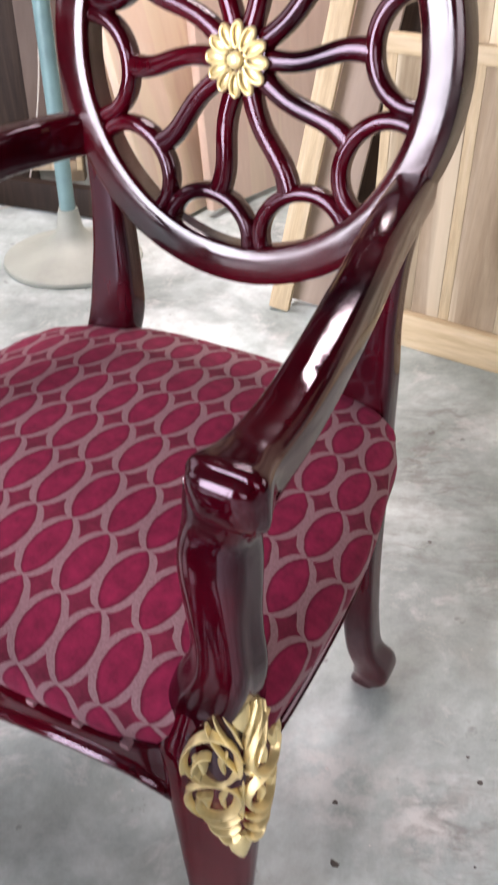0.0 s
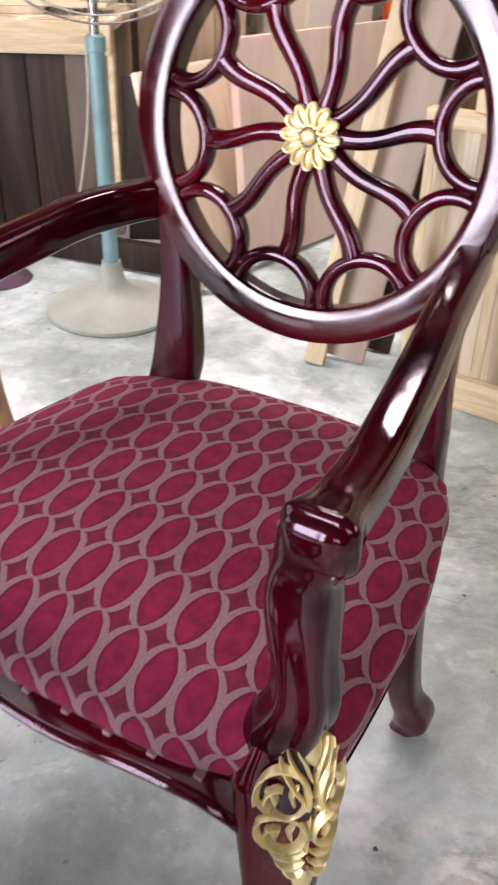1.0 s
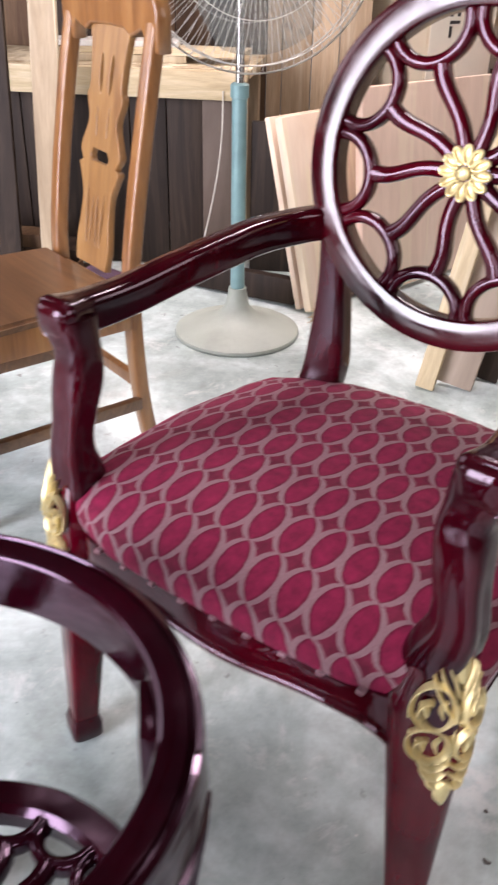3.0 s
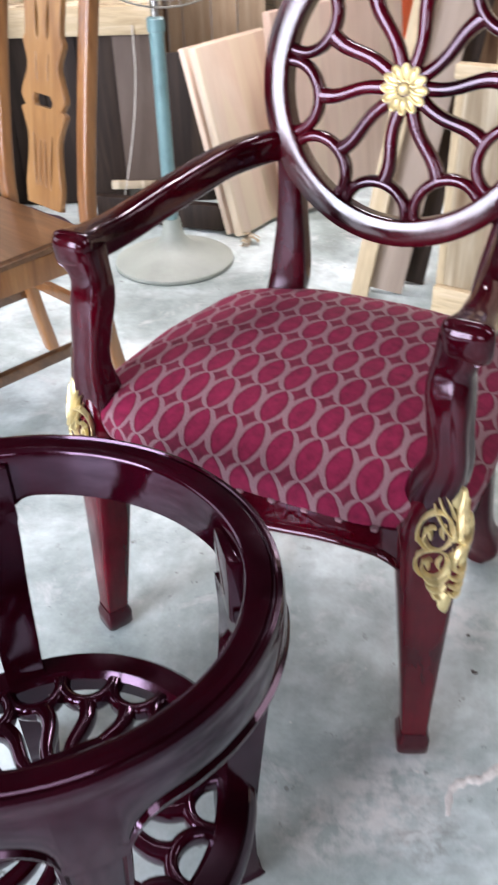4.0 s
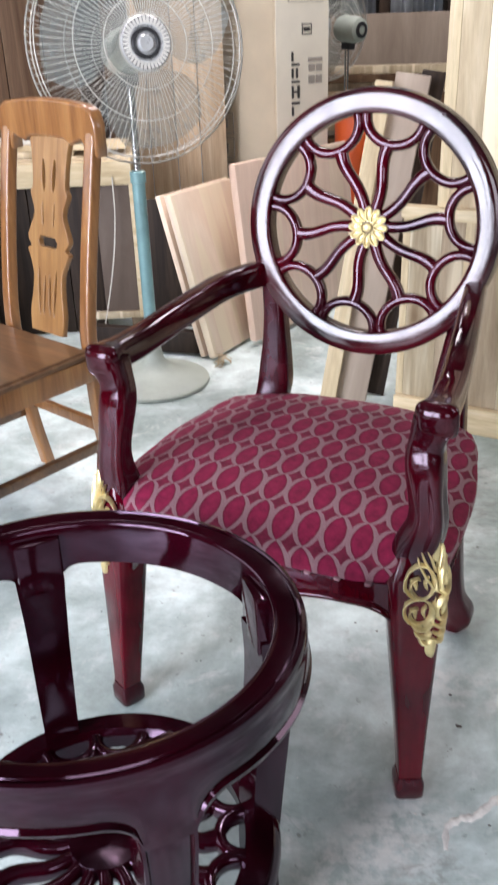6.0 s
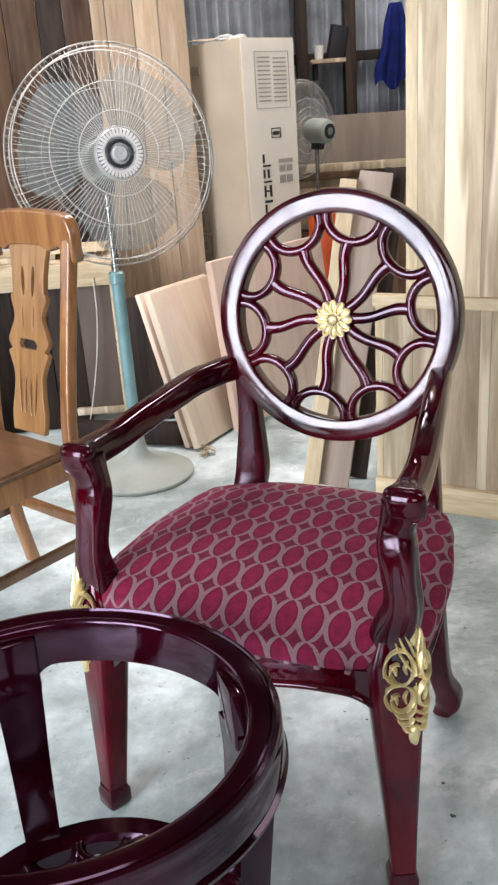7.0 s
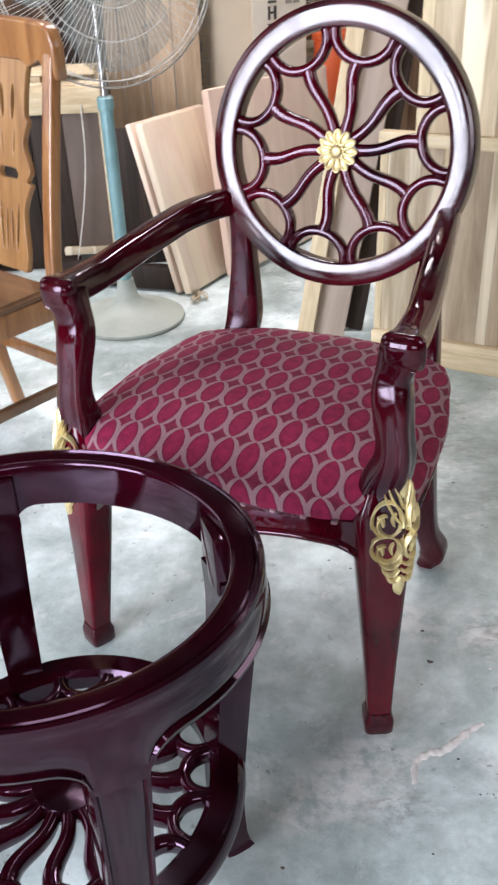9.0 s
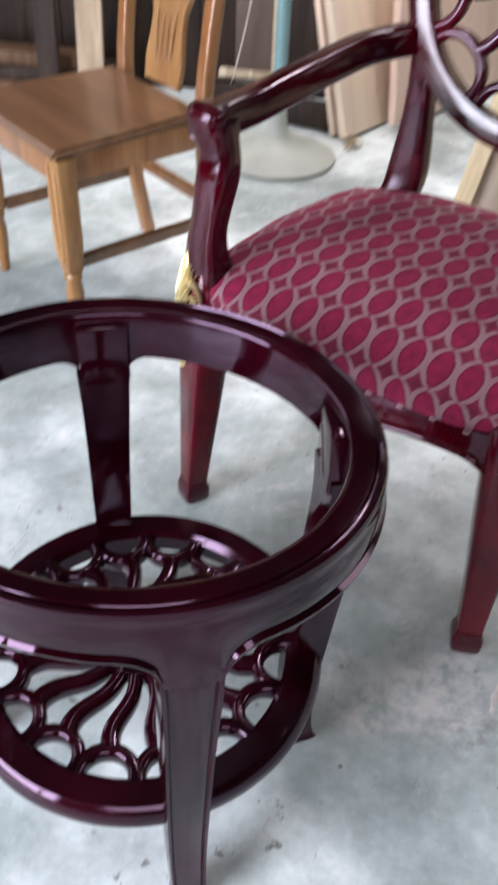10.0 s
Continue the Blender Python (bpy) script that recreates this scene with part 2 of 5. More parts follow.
    crack = calc(n, l, "MAXIMUM", crack, ramp(n, l, noise_tex(n, l, v, 2.1, 4.0), [(0.50, (1.0,)), (0.60, (0.0,))]))
    col = mix(n, l, crack, mix(n, l, 0.22, col, (0.16, 0.15, 0.14)), col)
    l.new(col, b.inputs["Base Color"])
    l.new(ramp(n, l, mid, [(0.3, (0.34,)), (0.7, (0.66,))]), b.inputs["Roughness"])
    h = calc(n, l, "ADD", mid, calc(n, l, "MULTIPLY", noise_tex(n, l, v, 55.0, 5.0), 0.6))
    bump(n, l, b, calc(n, l, "ADD", h, calc(n, l, "MULTIPLY", spl, 0.25)), 0.35, 0.004)
    return m


def clear(name, col, alpha, rough=0.2):
    m, n, l, b = material(name)
    b.inputs["Base Color"].default_value, b.inputs["Roughness"].default_value = (*col, 1), rough
    b.inputs["Alpha"].default_value = alpha
    return m


MAHOGANY = lacquer("mahogany_lacquer", (0.024, 0.0003, 0.0026), (0.125, 0.0007, 0.0085), 0.075, 1.45)
DEEP_MAHOGANY = lacquer("deep_mahogany_lacquer", (0.007, 0.0003, 0.0014), (0.065, 0.0007, 0.0045), 0.075, 1.50, (0.95, 0.80, 0.95))
# deep mahogany copied with stronger, untinted reflections to paint the ring's pale sheen
SHEEN_MAHOGANY = lacquer("sheen_mahogany_lacquer", (0.007, 0.0003, 0.0014), (0.065, 0.0007, 0.0045), 0.10, 1.62, (0.98, 0.98, 1.0))
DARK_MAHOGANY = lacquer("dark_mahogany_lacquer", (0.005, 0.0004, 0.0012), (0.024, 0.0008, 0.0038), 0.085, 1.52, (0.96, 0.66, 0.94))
GOLD = plain("gilt_paint", (0.82, 0.68, 0.34), 0.34, 0.55, 0.30, 28.0, 0.0, 0.03)
VELVET = make_fabric()
CONCRETE = make_concrete()
TEAK = wood("varnished_teak", (0.155, 0.060, 0.018), (0.26, 0.11, 0.034), (0.35, 0.17, 0.058), 0.28, (20, 20, 2), 0.5, False, 0.08)
TEAK_PALE = wood("pale_varnished_teak", (0.21, 0.092, 0.026), (0.29, 0.142, 0.044), (0.36, 0.195, 0.068), 0.40, (20, 20, 2), 0.15, False, 0.08)
TEAK_SEAT = wood("brown_varnished_seat", (0.08, 0.034, 0.013), (0.13, 0.060, 0.024), (0.19, 0.095, 0.040), 0.3, (2, 24, 20), 0.4, False, 0.08)
PLANK = wood("raw_teak_plank", (0.33, 0.245, 0.145), (0.48, 0.385, 0.25), (0.62, 0.525, 0.37), 0.62, (10, 10, 1.1), sap=0.85)
PLANK_GREY = wood("weathered_plank", (0.25, 0.180, 0.113), (0.37, 0.285, 0.19), (0.48, 0.39, 0.28), 0.65, (11, 11, 1.2), sap=0.6)
PLANK_YELLOW = wood("yellow_pine", (0.45, 0.345, 0.20), (0.58, 0.465, 0.29), (0.68, 0.575, 0.40), 0.58, (2, 22, 22), 0, False, 0.1)
PINE_UPRIGHT = wood("pale_pine_upright", (0.45, 0.345, 0.20), (0.58, 0.465, 0.29), (0.68, 0.575, 0.40), 0.58, (20, 20, 1.8), 0, True, 0.1)
# bench front's shade is put into this brown, darkening every board that uses it
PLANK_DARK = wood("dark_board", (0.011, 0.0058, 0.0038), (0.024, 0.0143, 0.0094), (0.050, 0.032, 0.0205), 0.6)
SLAB = wood("pink_planed_board", (0.58, 0.42, 0.325), (0.68, 0.51, 0.405), (0.74, 0.58, 0.47), 0.5, (6, 6, 1.0), 0, False, 0.05, 0.15, 0.35)
SLAB_PALE = wood("cream_planed_board", (0.62, 0.47, 0.34), (0.70, 0.55, 0.42), (0.76, 0.63, 0.50), 0.5, (6, 6, 1.0), 0, False, 0.04, 0.15, 0.6)
PLY_PALE = wood("pale_plywood", (0.25, 0.195, 0.15), (0.31, 0.245, 0.19), (0.37, 0.30, 0.235), 0.6, (6, 6, 0.8), 0, False, 0.05, 0.25)
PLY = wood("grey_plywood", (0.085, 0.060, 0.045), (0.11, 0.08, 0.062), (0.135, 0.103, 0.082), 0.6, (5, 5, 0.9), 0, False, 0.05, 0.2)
CARTON = plain("carton_board", (0.60, 0.49, 0.345), 0.75, 0, 0.12, 5.0)
CARTON_PALE = plain("printed_carton_board", (0.80, 0.735, 0.60), 0.6, 0, 0.08, 5.0)
INK = plain("black_ink", (0.03, 0.028, 0.026), 0.6, 0, 0.1)
GREY_INK = plain("grey_ink", (0.35, 0.31, 0.26), 0.7, 0, 0.1)
FAN_PAINT = plain("pale_green_enamel", (0.36, 0.40, 0.345), 0.52, 0, 0.18, 8.0, 0.0)
TEAL = plain("teal_enamel", (0.19, 0.345, 0.35), 0.35, 0.1, 0.2, 12.0, 0.3)
CHROME = plain("chromed_steel", (0.72, 0.72, 0.70), 0.18, 1.0, 0.15, 20.0)
WIRE = plain("chromed_wire", (0.60, 0.58, 0.52), 0.5, 0.2, 0.2, 20.0)
BLADE = clear("smoky_fan_blade", (0.33, 0.38, 0.365), 0.45)
BROWN_BOARD = wood("brown_board", (0.0663, 0.0328, 0.0164), (0.1131, 0.0624, 0.0328), (0.1638, 0.1014, 0.0569), 0.6)
PLANK_TAN = wood("tan_teak_plank", (0.34, 0.23, 0.135), (0.44, 0.315, 0.20), (0.53, 0.41, 0.28), 0.6)
SILVER = plain("silver_paint", (0.62, 0.63, 0.62), 0.3, 0.35, 0.12, 20.0)
STEEL_SHEET = plain("galvanised_sheet", (0.50, 0.53, 0.55), 0.42, 0.55, 0.35, 4.0)
BLUE_CLOTH = plain("blue_cloth", (0.012, 0.03, 0.24), 0.85, 0, 0.4, 14.0)
PURPLE_CLOTH = plain("purple_cloth", (0.075, 0.035, 0.06), 0.85, 0, 0.4, 14.0)
BRAID = plain("mauve_braid", (0.30, 0.17, 0.19), 0.8, 0, 0.3, 60.0)
BLACK = plain("black_plastic", (0.02, 0.02, 0.022), 0.4, 0, 0.2)
ORANGE = plain("orange_plastic", (0.72, 0.11, 0.02), 0.45, 0, 0.15)
WHITE = plain("white_board", (0.70, 0.68, 0.62), 0.6, 0, 0.12)
CORD = plain("pale_cord", (0.55, 0.52, 0.45), 0.6, 0, 0.2)
DIRT = plain("dark_dirt", (0.11, 0.10, 0.09), 0.9, 0, 0.3, 40.0)
PLASTER = plain("dry_plaster", (0.72, 0.70, 0.66), 0.85, 0, 0.25, 60.0, 0.0, 0.2)
# kept dark so that the unseen walls, posts and roof reflect little
DARK_ENCLOSURE = plain("dark_enclosure", (0.045, 0.040, 0.036), 0.8, 0, 0.3, 3.0)
ROOF = plain("roof_sheet", (0.06, 0.063, 0.066), 0.6, 0.2, 0.3, 3.0)

# ---- mesh helpers ----


def finish(name, bm, mat, smooth=38):
    bmesh.ops.recalc_face_normals(bm, faces=bm.faces)
    me = bpy.data.meshes.new(name)
    bm.to_mesh(me)
    bm.free()
    for p in me.polygons:
        p.use_smooth = smooth > 0
    if smooth:
        me.set_sharp_from_angle(angle=radians(smooth))
    for one in mat if isinstance(mat, (list, tuple)) else [mat]:
        me.materials.append(one)
    return me


def part(name, bm, mat, parent, label="", smooth=38):
    me = bm if isinstance(bm, bpy.types.Mesh) else finish(name, bm, mat, smooth)
    ob = new(name, me)
    ob.parent = parent
    if label:
        tagged(ob, label)
    return ob


def thing(name, m, label, category, group="", kind=""):
    ob = new(name)
    ob.empty_display_size = 0.1
    ob.matrix_world = m
    return tagged(ob, label, category, group, kind)


def solid(name, bm, mat, m, label, category="", group="", kind="", smooth=38):
    ob = new(name, bm if isinstance(bm, bpy.types.Mesh) else finish(name, bm, mat, smooth))
    ob.matrix_world = m
    return tagged(ob, label, category, group, kind)


def box(bm, lo, hi, bevel=0.0, m=None):
    """A bevelled box between two corners."""
    v = [bm.verts.new((lo[0] if i & 1 == 0 else hi[0], lo[1] if i & 2 == 0 else hi[1], lo[2] if i & 4 == 0 else hi[2])) for i in range(8)]
    fs = [bm.faces.new([v[k] for k in q]) for q in ((0, 2, 3, 1), (4, 5, 7, 6), (0, 1, 5, 4), (2, 6, 7, 3), (0, 4, 6, 2), (1, 3, 7, 5))]
    if bevel:
        es = list({e for f in fs for e in f.edges})
        out = bmesh.ops.bevel(bm, geom=es, offset=bevel, segments=2, affect="EDGES", profile=0.6)
        v = list({w for f in out["faces"] for w in f.verts} | {w for w in v if w.is_valid})
    if m:
        bmesh.ops.transform(bm, matrix=m, verts=[w for w in v if w.is_valid])
    return bm


def boxed(lo, hi, bevel=0.0, m=None):
    return box(bmesh.new(), lo, hi, bevel, m)


def spline(pts, n):
    """A smooth Catmull-Rom line through points, n steps between each two."""
    pts = [Vector(p) for p in pts]
    ext = [2 * pts[0] - pts[1], *pts, 2 * pts[-1] - pts[-2]]
    out = []
    for i in range(1, len(ext) - 2):
        a, b, c, d = ext[i - 1 : i + 3]
        for k in range(n):
            t = k / n
            out.append(0.5 * (2 * b + (c - a) * t + (2 * a - 5 * b + 4 * c - d) * t * t + (3 * b - a - 3 * c + d) * t**3))
    out.append(pts[-1])
    return out


def rounded(w, h, power=4.0, n=20):
    """A rounded rectangle as a superellipse, w by h."""
    out = []
    for k in range(n):
        a = 2 * math.pi * (k + 0.5) / n
        c, s = math.cos(a), math.sin(a)
        out.append((w / 2 * math.copysign(abs(c) ** (2 / power), c), h / 2 * math.copysign(abs(s) ** (2 / power), s)))
    return out


def sweep(bm, line, section, hint=(0, 0, 1), closed=False, caps=True):
    """A skin of sections along a line. section: a polygon, or a function of 0..1 that gives one. hint: which way the polygon's second axis points."""
    line = [Vector(p) for p in line]
    n = len(line)
    rings = []
    for i, p in enumerate(line):
        a = line[i - 1] if i or closed else p
        b = line[(i + 1) % n] if i < n - 1 or closed else p
        t = (b - a).normalized()
        h = Vector(hint(i / (n - 1)) if callable(hint) else hint)
        s = t.cross(h).normalized()
        u = s.cross(t)
        poly = section(i / (n - 1)) if callable(section) else section
        rings.append([bm.verts.new(p + s * x + u * y) for x, y in poly])
    k = len(rings[0])
    for i in range(n if closed else n - 1):
        r0, r1 = rings[i], rings[(i + 1) % n]
        for j in range(k):
            bm.faces.new((r0[j], r0[(j + 1) % k], r1[(j + 1) % k], r1[j]))
    if caps and not closed:
        bm.faces.new(rings[0][::-1])
        bm.faces.new(rings[-1])
    return bm


def swept(line, section, hint=(0, 0, 1), closed=False, caps=True):
    return sweep(bmesh.new(), line, section, hint, closed, caps)


def lathe(bm, profile, n=32, m=None):
    """A turned shape from (radius, height) rows."""
    rows = []
    for r, z in profile:
        rows.append([bm.verts.new((r * math.cos(2 * math.pi * k / n), r * math.sin(2 * math.pi * k / n), z)) for k in range(n)] if r > 1e-6 else [bm.verts.new((0, 0, z))])
    for a, b in zip(rows, rows[1:]):
        for k in range(n):
            j = (k + 1) % n
            if len(a) == 1 and len(b) == 1:
                continue
            if len(a) == 1:
                bm.faces.new((a[0], b[k], b[j]))
            elif len(b) == 1:
                bm.faces.new((a[k], a[j], b[0]))
            else:
                bm.faces.new((a[k], a[j], b[j], b[k]))
    if m:
        bmesh.ops.transform(bm, matrix=m, verts=[v for r in rows for v in r])
    return bm


def plate(outline, holes, thickness, bevel=0.0015):
    """A flat board in the xz plane with cut-outs, as a mesh, its thickness along y."""
    cu = bpy.data.curves.new("plate", "CURVE")
    cu.dimensions, cu.fill_mode, cu.extrude, cu.bevel_depth, cu.bevel_resolution = "2D", "BOTH", thickness / 2 - bevel, bevel, 1
    for pts in (outline, *holes):
        sp = cu.splines.new("POLY")
        sp.points.add(len(pts) - 1)
        for q, (x, z) in zip(sp.points, pts):
            q.co = (x, z, 0, 1)
        sp.use_cyclic_u = True
    tmp = new("plate", cu)
    me = bpy.data.meshes.new_from_object(tmp.evaluated_get(bpy.context.evaluated_depsgraph_get()))
    bpy.data.objects.remove(tmp)
    bpy.data.curves.remove(cu)
    me.transform(pose(0, 0, 0, 90, 0, 0))
    bm = bmesh.new()
    bm.from_mesh(me)
    bmesh.ops.remove_doubles(bm, verts=bm.verts, dist=0.0001)
    bm.to_mesh(me)
    bm.free()
    return me

# ---- shed: floor, walls, roof ----
bm = boxed((-5.0, -5.0, -0.12), (4.5, 7.0, 0.0))
solid("floor", bm, CONCRETE, pose(0, 0, 0), "worn grey concrete workshop floor with pale stains", "floor", "", "structure", 0)
# unseen walls and roof, added to block the sky and dim reflections
for nm, lo, hi in (("wall_west", (-5.0, -5.0, 0), (-4.85, 7.0, 3.3)), ("wall_east", (4.35, -5.0, 0), (4.5, 7.0, 3.3)), ("wall_south", (-4.85, -5.0, 0), (4.35, -4.85, 3.3))):
    solid(nm, boxed(lo, hi), DARK_ENCLOSURE, pose(0, 0, 0), "unseen dark wall added to shut out the sky", "wall", "", "structure", 0)
solid("ceiling", boxed((-5.0, -5.0, 3.3), (4.5, 7.0, 3.4)), ROOF, pose(0, 0, 0), "unseen dark roof added to close the shed above", "ceiling", "", "structure", 0)


# a broken ridge of spilt plaster on the floor
bm = bmesh.new()
ridge = spline([(0.036, 0.391, 0), (0.046, 0.432, 0), (0.071, 0.449, 0), (0.095, 0.453, 0), (0.123, 0.475, 0), (0.154, 0.497, 0), (0.172, 0.506, 0)], 10)


def ridge_section(t):
    k = 0.35 + 0.65 * math.sin(math.pi * min(0.97, max(0.03, t))) ** 0.6
    w = k * (0.0075 + 0.006 * noise.noise(Vector((t * 17, 2, 0))))
    return [(-w, 0.0002), (-w * 0.6, w * 0.20), (0, w * (0.34 + 0.2 * noise.noise(Vector((t * 31, 5, 0))))), (w * 0.55, w * 0.2), (w, 0.0002)]


sweep(bm, ridge, ridge_section, (0, 0, 1))
solid("plaster_ridge", bm, PLASTER, pose(0, 0, 0), "thin broken ridge of pale spilt plaster on the floor", "plaster")

# crumbs of dirt and plaster trodden on the floor
for label, mat, seed, marks, many in (("dark crumbs of dirt scattered over the concrete floor", DIRT, 3, ((0.110, 0.651, 9), (0.111, 0.732, 7), (0.115, 0.436, 5), (0.043, 0.272, 4), (-0.176, 0.257, 5), (0.135, 0.369, 4), (-0.006, 0.926, 6), (-0.049, 0.955, 5), (0.302, 0.776, 7), (0.108, 0.654, 6), (0.290, 0.813, 4), (0.276, 1.237, 6)), 110), ("pale crumbs of plaster scattered over the concrete floor", PLASTER, 8, ((-0.03, 0.40, 4), (0.00, 0.46, 5), (0.10, 0.78, 4), (0.215, 0.63, 6), (-0.10, 0.38, 3)), 130)):
    dice = random.Random(seed)
    spots = [(x, y, r * 0.0006) for x, y, r in marks]
    for _ in range(many):
        spots.append((dice.uniform(-1.3, 0.9), dice.uniform(-0.1, 2.2), 0.0008 + 0.0017 * dice.random() ** 3))
    bm = bmesh.new()
    for x, y, r in spots:
        turn, n = dice.random() * 6.28, dice.choice((5, 6, 7))
        low = [bm.verts.new((x + r * (0.7 + 0.6 * dice.random()) * math.cos(turn + 6.283 * k / n), y + r * (0.5 + 0.6 * dice.random()) * math.sin(turn + 6.283 * k / n), 0.0003)) for k in range(n)]
        mid = [bm.verts.new((x + (v.co.x - x) * 0.6, y + (v.co.y - y) * 0.6, min(0.0022, r * 0.4))) for v in low]
        bm.faces.new(mid)
        for k in range(n):
            bm.faces.new((low[k], low[(k + 1) % n], mid[(k + 1) % n], mid[k]))
    solid("floor_crumbs", bm, mat, pose(0, 0, 0), label, "debris", "", "stuff")


def corrugated(x0, x1, z0, z1, pitch=0.076, depth=0.018):
    bm = bmesh.new()
    n = int((x1 - x0) / pitch * 8)
    prev = None
    for k in range(n + 1):
        x = x0 + (x1 - x0) * k / n
        y = depth * math.sin(2 * math.pi * x / pitch)
        col = [bm.verts.new((x, y, z)) for z in (z0, z1)] + [bm.verts.new((x, y + 0.003, z)) for z in (z1, z0)]
        if prev:
            for j in range(4):
                bm.faces.new((prev[j], prev[(j + 1) % 4], col[(j + 1) % 4], col[j]))
        prev = col
    return bm


solid("wall_north", corrugated(-4.8, 4.3, 0.0, 3.3), STEEL_SHEET, pose(0, 6.06, 0), "grey corrugated metal sheet wall", "wall", "", "structure")

# unseen frame, added before the side lamp to break up its reflections
bay_flat = Matrix.Translation((-2.40, -2.28, 0)) @ Matrix.Rotation(radians(-35.0), 4, "Z")
bay = thing("unseen_bay_frame", bay_flat, "unseen posts added before the side lamp to streak its reflections", "frame", "", "structure")
for x in (-1.58, 0.22, 1.58):
    part("unseen_bay_post", boxed((x - 0.045, -0.04, 0.0), (x + 0.045, 0.04, 3.28), 0.004), DARK_ENCLOSURE, bay)
part("unseen_bay_sill", boxed((-1.65, 0.045, 0.0), (1.65, 0.10, 0.06), 0.004), DARK_ENCLOSURE, bay)

# unseen frames added below the roof, round the overhead lamps
for nm, x, y, w, d in (("skylight_1", -0.98, 2.45, 0.60, 0.44), ("skylight_2", 0.55, 4.30, 0.60, 0.44), ("skylight_3", 0.25, 2.62, 0.50, 0.18)):
    skylight = thing(nm, pose(x, y, 3.3), "unseen timber frame added around an overhead lamp", "skylight", "", "structure")
    for lo, hi in (((-w - 0.06, -d - 0.06, -0.07), (w + 0.06, -d, -0.002)), ((-w - 0.06, d, -0.07), (w + 0.06, d + 0.06, -0.002)), ((-w - 0.06, -d, -0.07), (-w, d, -0.002)), ((w, -d, -0.07), (w + 0.06, d, -0.002))):
        part("frame_bar", boxed(lo, hi, 0.003), PLANK_DARK, skylight)

# ---- the carved armchair ----
CHAIR = pose(-0.246, 0.621, 0, 0, 0, -24.5)
REC = radians(6.4)
HUB = Vector((0.016, 0.482, 0.828))
WHEEL = 0.882
RX, RUP, RN = Vector((1, 0, 0)), Vector((0, math.sin(REC), math.cos(REC))), Vector((0, -math.cos(REC), math.sin(REC)))
chair = thing("armchair", CHAIR, "dark red lacquered armchair with carved round wheel back and gilt ornaments", "armchair")


def on_back(x, y, d=0.0):
    return HUB + (RX * x + RUP * y + RN * d) * WHEEL


def polar(r, a, d=0.0, sx=1.0):
    return on_back(r * math.cos(a) * sx, r * math.sin(a), d)


# round back frame: convex front face, lip on the inside
ring_line = [polar(0.246, 2 * math.pi * k / 120) for k in range(120)]
ring_sec = [(-0.0255, -0.019), (-0.027, 0.006), (-0.0265, 0.0145), (-0.0242, 0.0188), (-0.0205, 0.0204), (-0.012, 0.0213), (-0.002, 0.0217), (0.008, 0.0213), (0.0165, 0.0202), (0.0208, 0.0170), (0.0235, 0.006), (0.024, -0.018), (0.016, -0.024), (-0.016, -0.024)]
part("back_ring", swept(ring_line, [(x * WHEEL, y * WHEEL) for x, y in ring_sec], RN, True), SHEEN_MAHOGANY, chair, "dark lacquered round frame, its pale sheen set by stronger reflections")

for k in range(10):
    a0 = math.radians(36 * k + 8)
    # wavy spoke
    line = []
    for i in range(17):
        t = i / 16
        r = 0.022 + t * 0.140
        w = 0.0075 * math.sin(2 * math.pi * (t * 0.95 - 0.02)) * (0.35 + 0.65 * t) + 0.002
        c, s = math.cos(a0), math.sin(a0)
        line.append(on_back((r * c + w * s) * 1.0, r * s - w * c, 0.0))
    part("spoke", swept(line, lambda t: rounded(0.0195 + 0.006 * t**3 + 0.003 * (1 - t) ** 3, 0.025, 2.8, 14), RN), DEEP_MAHOGANY, chair)
    # half-round loop between spoke and frame
    line = []
    for i in range(25):
        t = math.pi * i / 24
        r, w = 0.221 - 0.058 * math.sin(t) ** 0.9, 0.060 * math.cos(t)
        c, s = math.cos(a0), math.sin(a0)
        line.append(on_back((r * c + w * s) * 1.0, r * s - w * c, 0.0))
    part("loop", swept(line, rounded(0.0185, 0.026, 2.6, 14), RN), DEEP_MAHOGANY, chair)

TO_BACK = Matrix.Translation(HUB) @ Matrix((RX, RUP, RN)).transposed().to_4x4() @ Matrix.Scale(WHEEL, 4)
hub = bmesh.new()
lathe(hub, [(0, -0.014), (0.030, -0.014), (0.034, 0.0), (0.031, 0.012), (0.02, 0.016), (0, 0.016)], 28)
bmesh.ops.transform(hub, matrix=TO_BACK, verts=hub.verts)
part("hub", hub, DEEP_MAHOGANY, chair)
flower = bmesh.new()
for k in range(12):
    a = 2 * math.pi * k / 12
    loop = []
    for i in range(14):
        t = 2 * math.pi * i / 14
        r, w = 0.0265 + 0.0135 * math.cos(t), 0.0062 * math.sin(t) * (1 + 0.25 * math.cos(t))
        loop.append((r * math.cos(a) - w * math.sin(a), r * math.sin(a) + w * math.cos(a), 0.0215 - 8 * (r - 0.02) ** 2))
    sweep(flower, loop, rounded(0.0045, 0.006, 2, 7), (0, 0, 1), True)
lathe(flower, [(0.009, 0.018), (0.0105, 0.022), (0.009, 0.0265), (0.005, 0.029), (0, 0.0295)], 18)
flower.verts.ensure_lookup_table()
bmesh.ops.transform(flower, matrix=TO_BACK, verts=flower.verts)
boss = part("flower_boss", flower, GOLD, chair, "gilt twelve-petalled carved flower")
part("flower_seat", lathe(bmesh.new(), [(0, 0.016), (0.036, 0.016), (0.037, 0.0175), (0.02, 0.0185), (0, 0.0185)], 28, TO_BACK), DEEP_MAHOGANY, boss)
petal = lathe(bmesh.new(), [(0, 0.0195), (0.3, 0.019), (0.75, 0.0185), (1, 0.017)], 12)
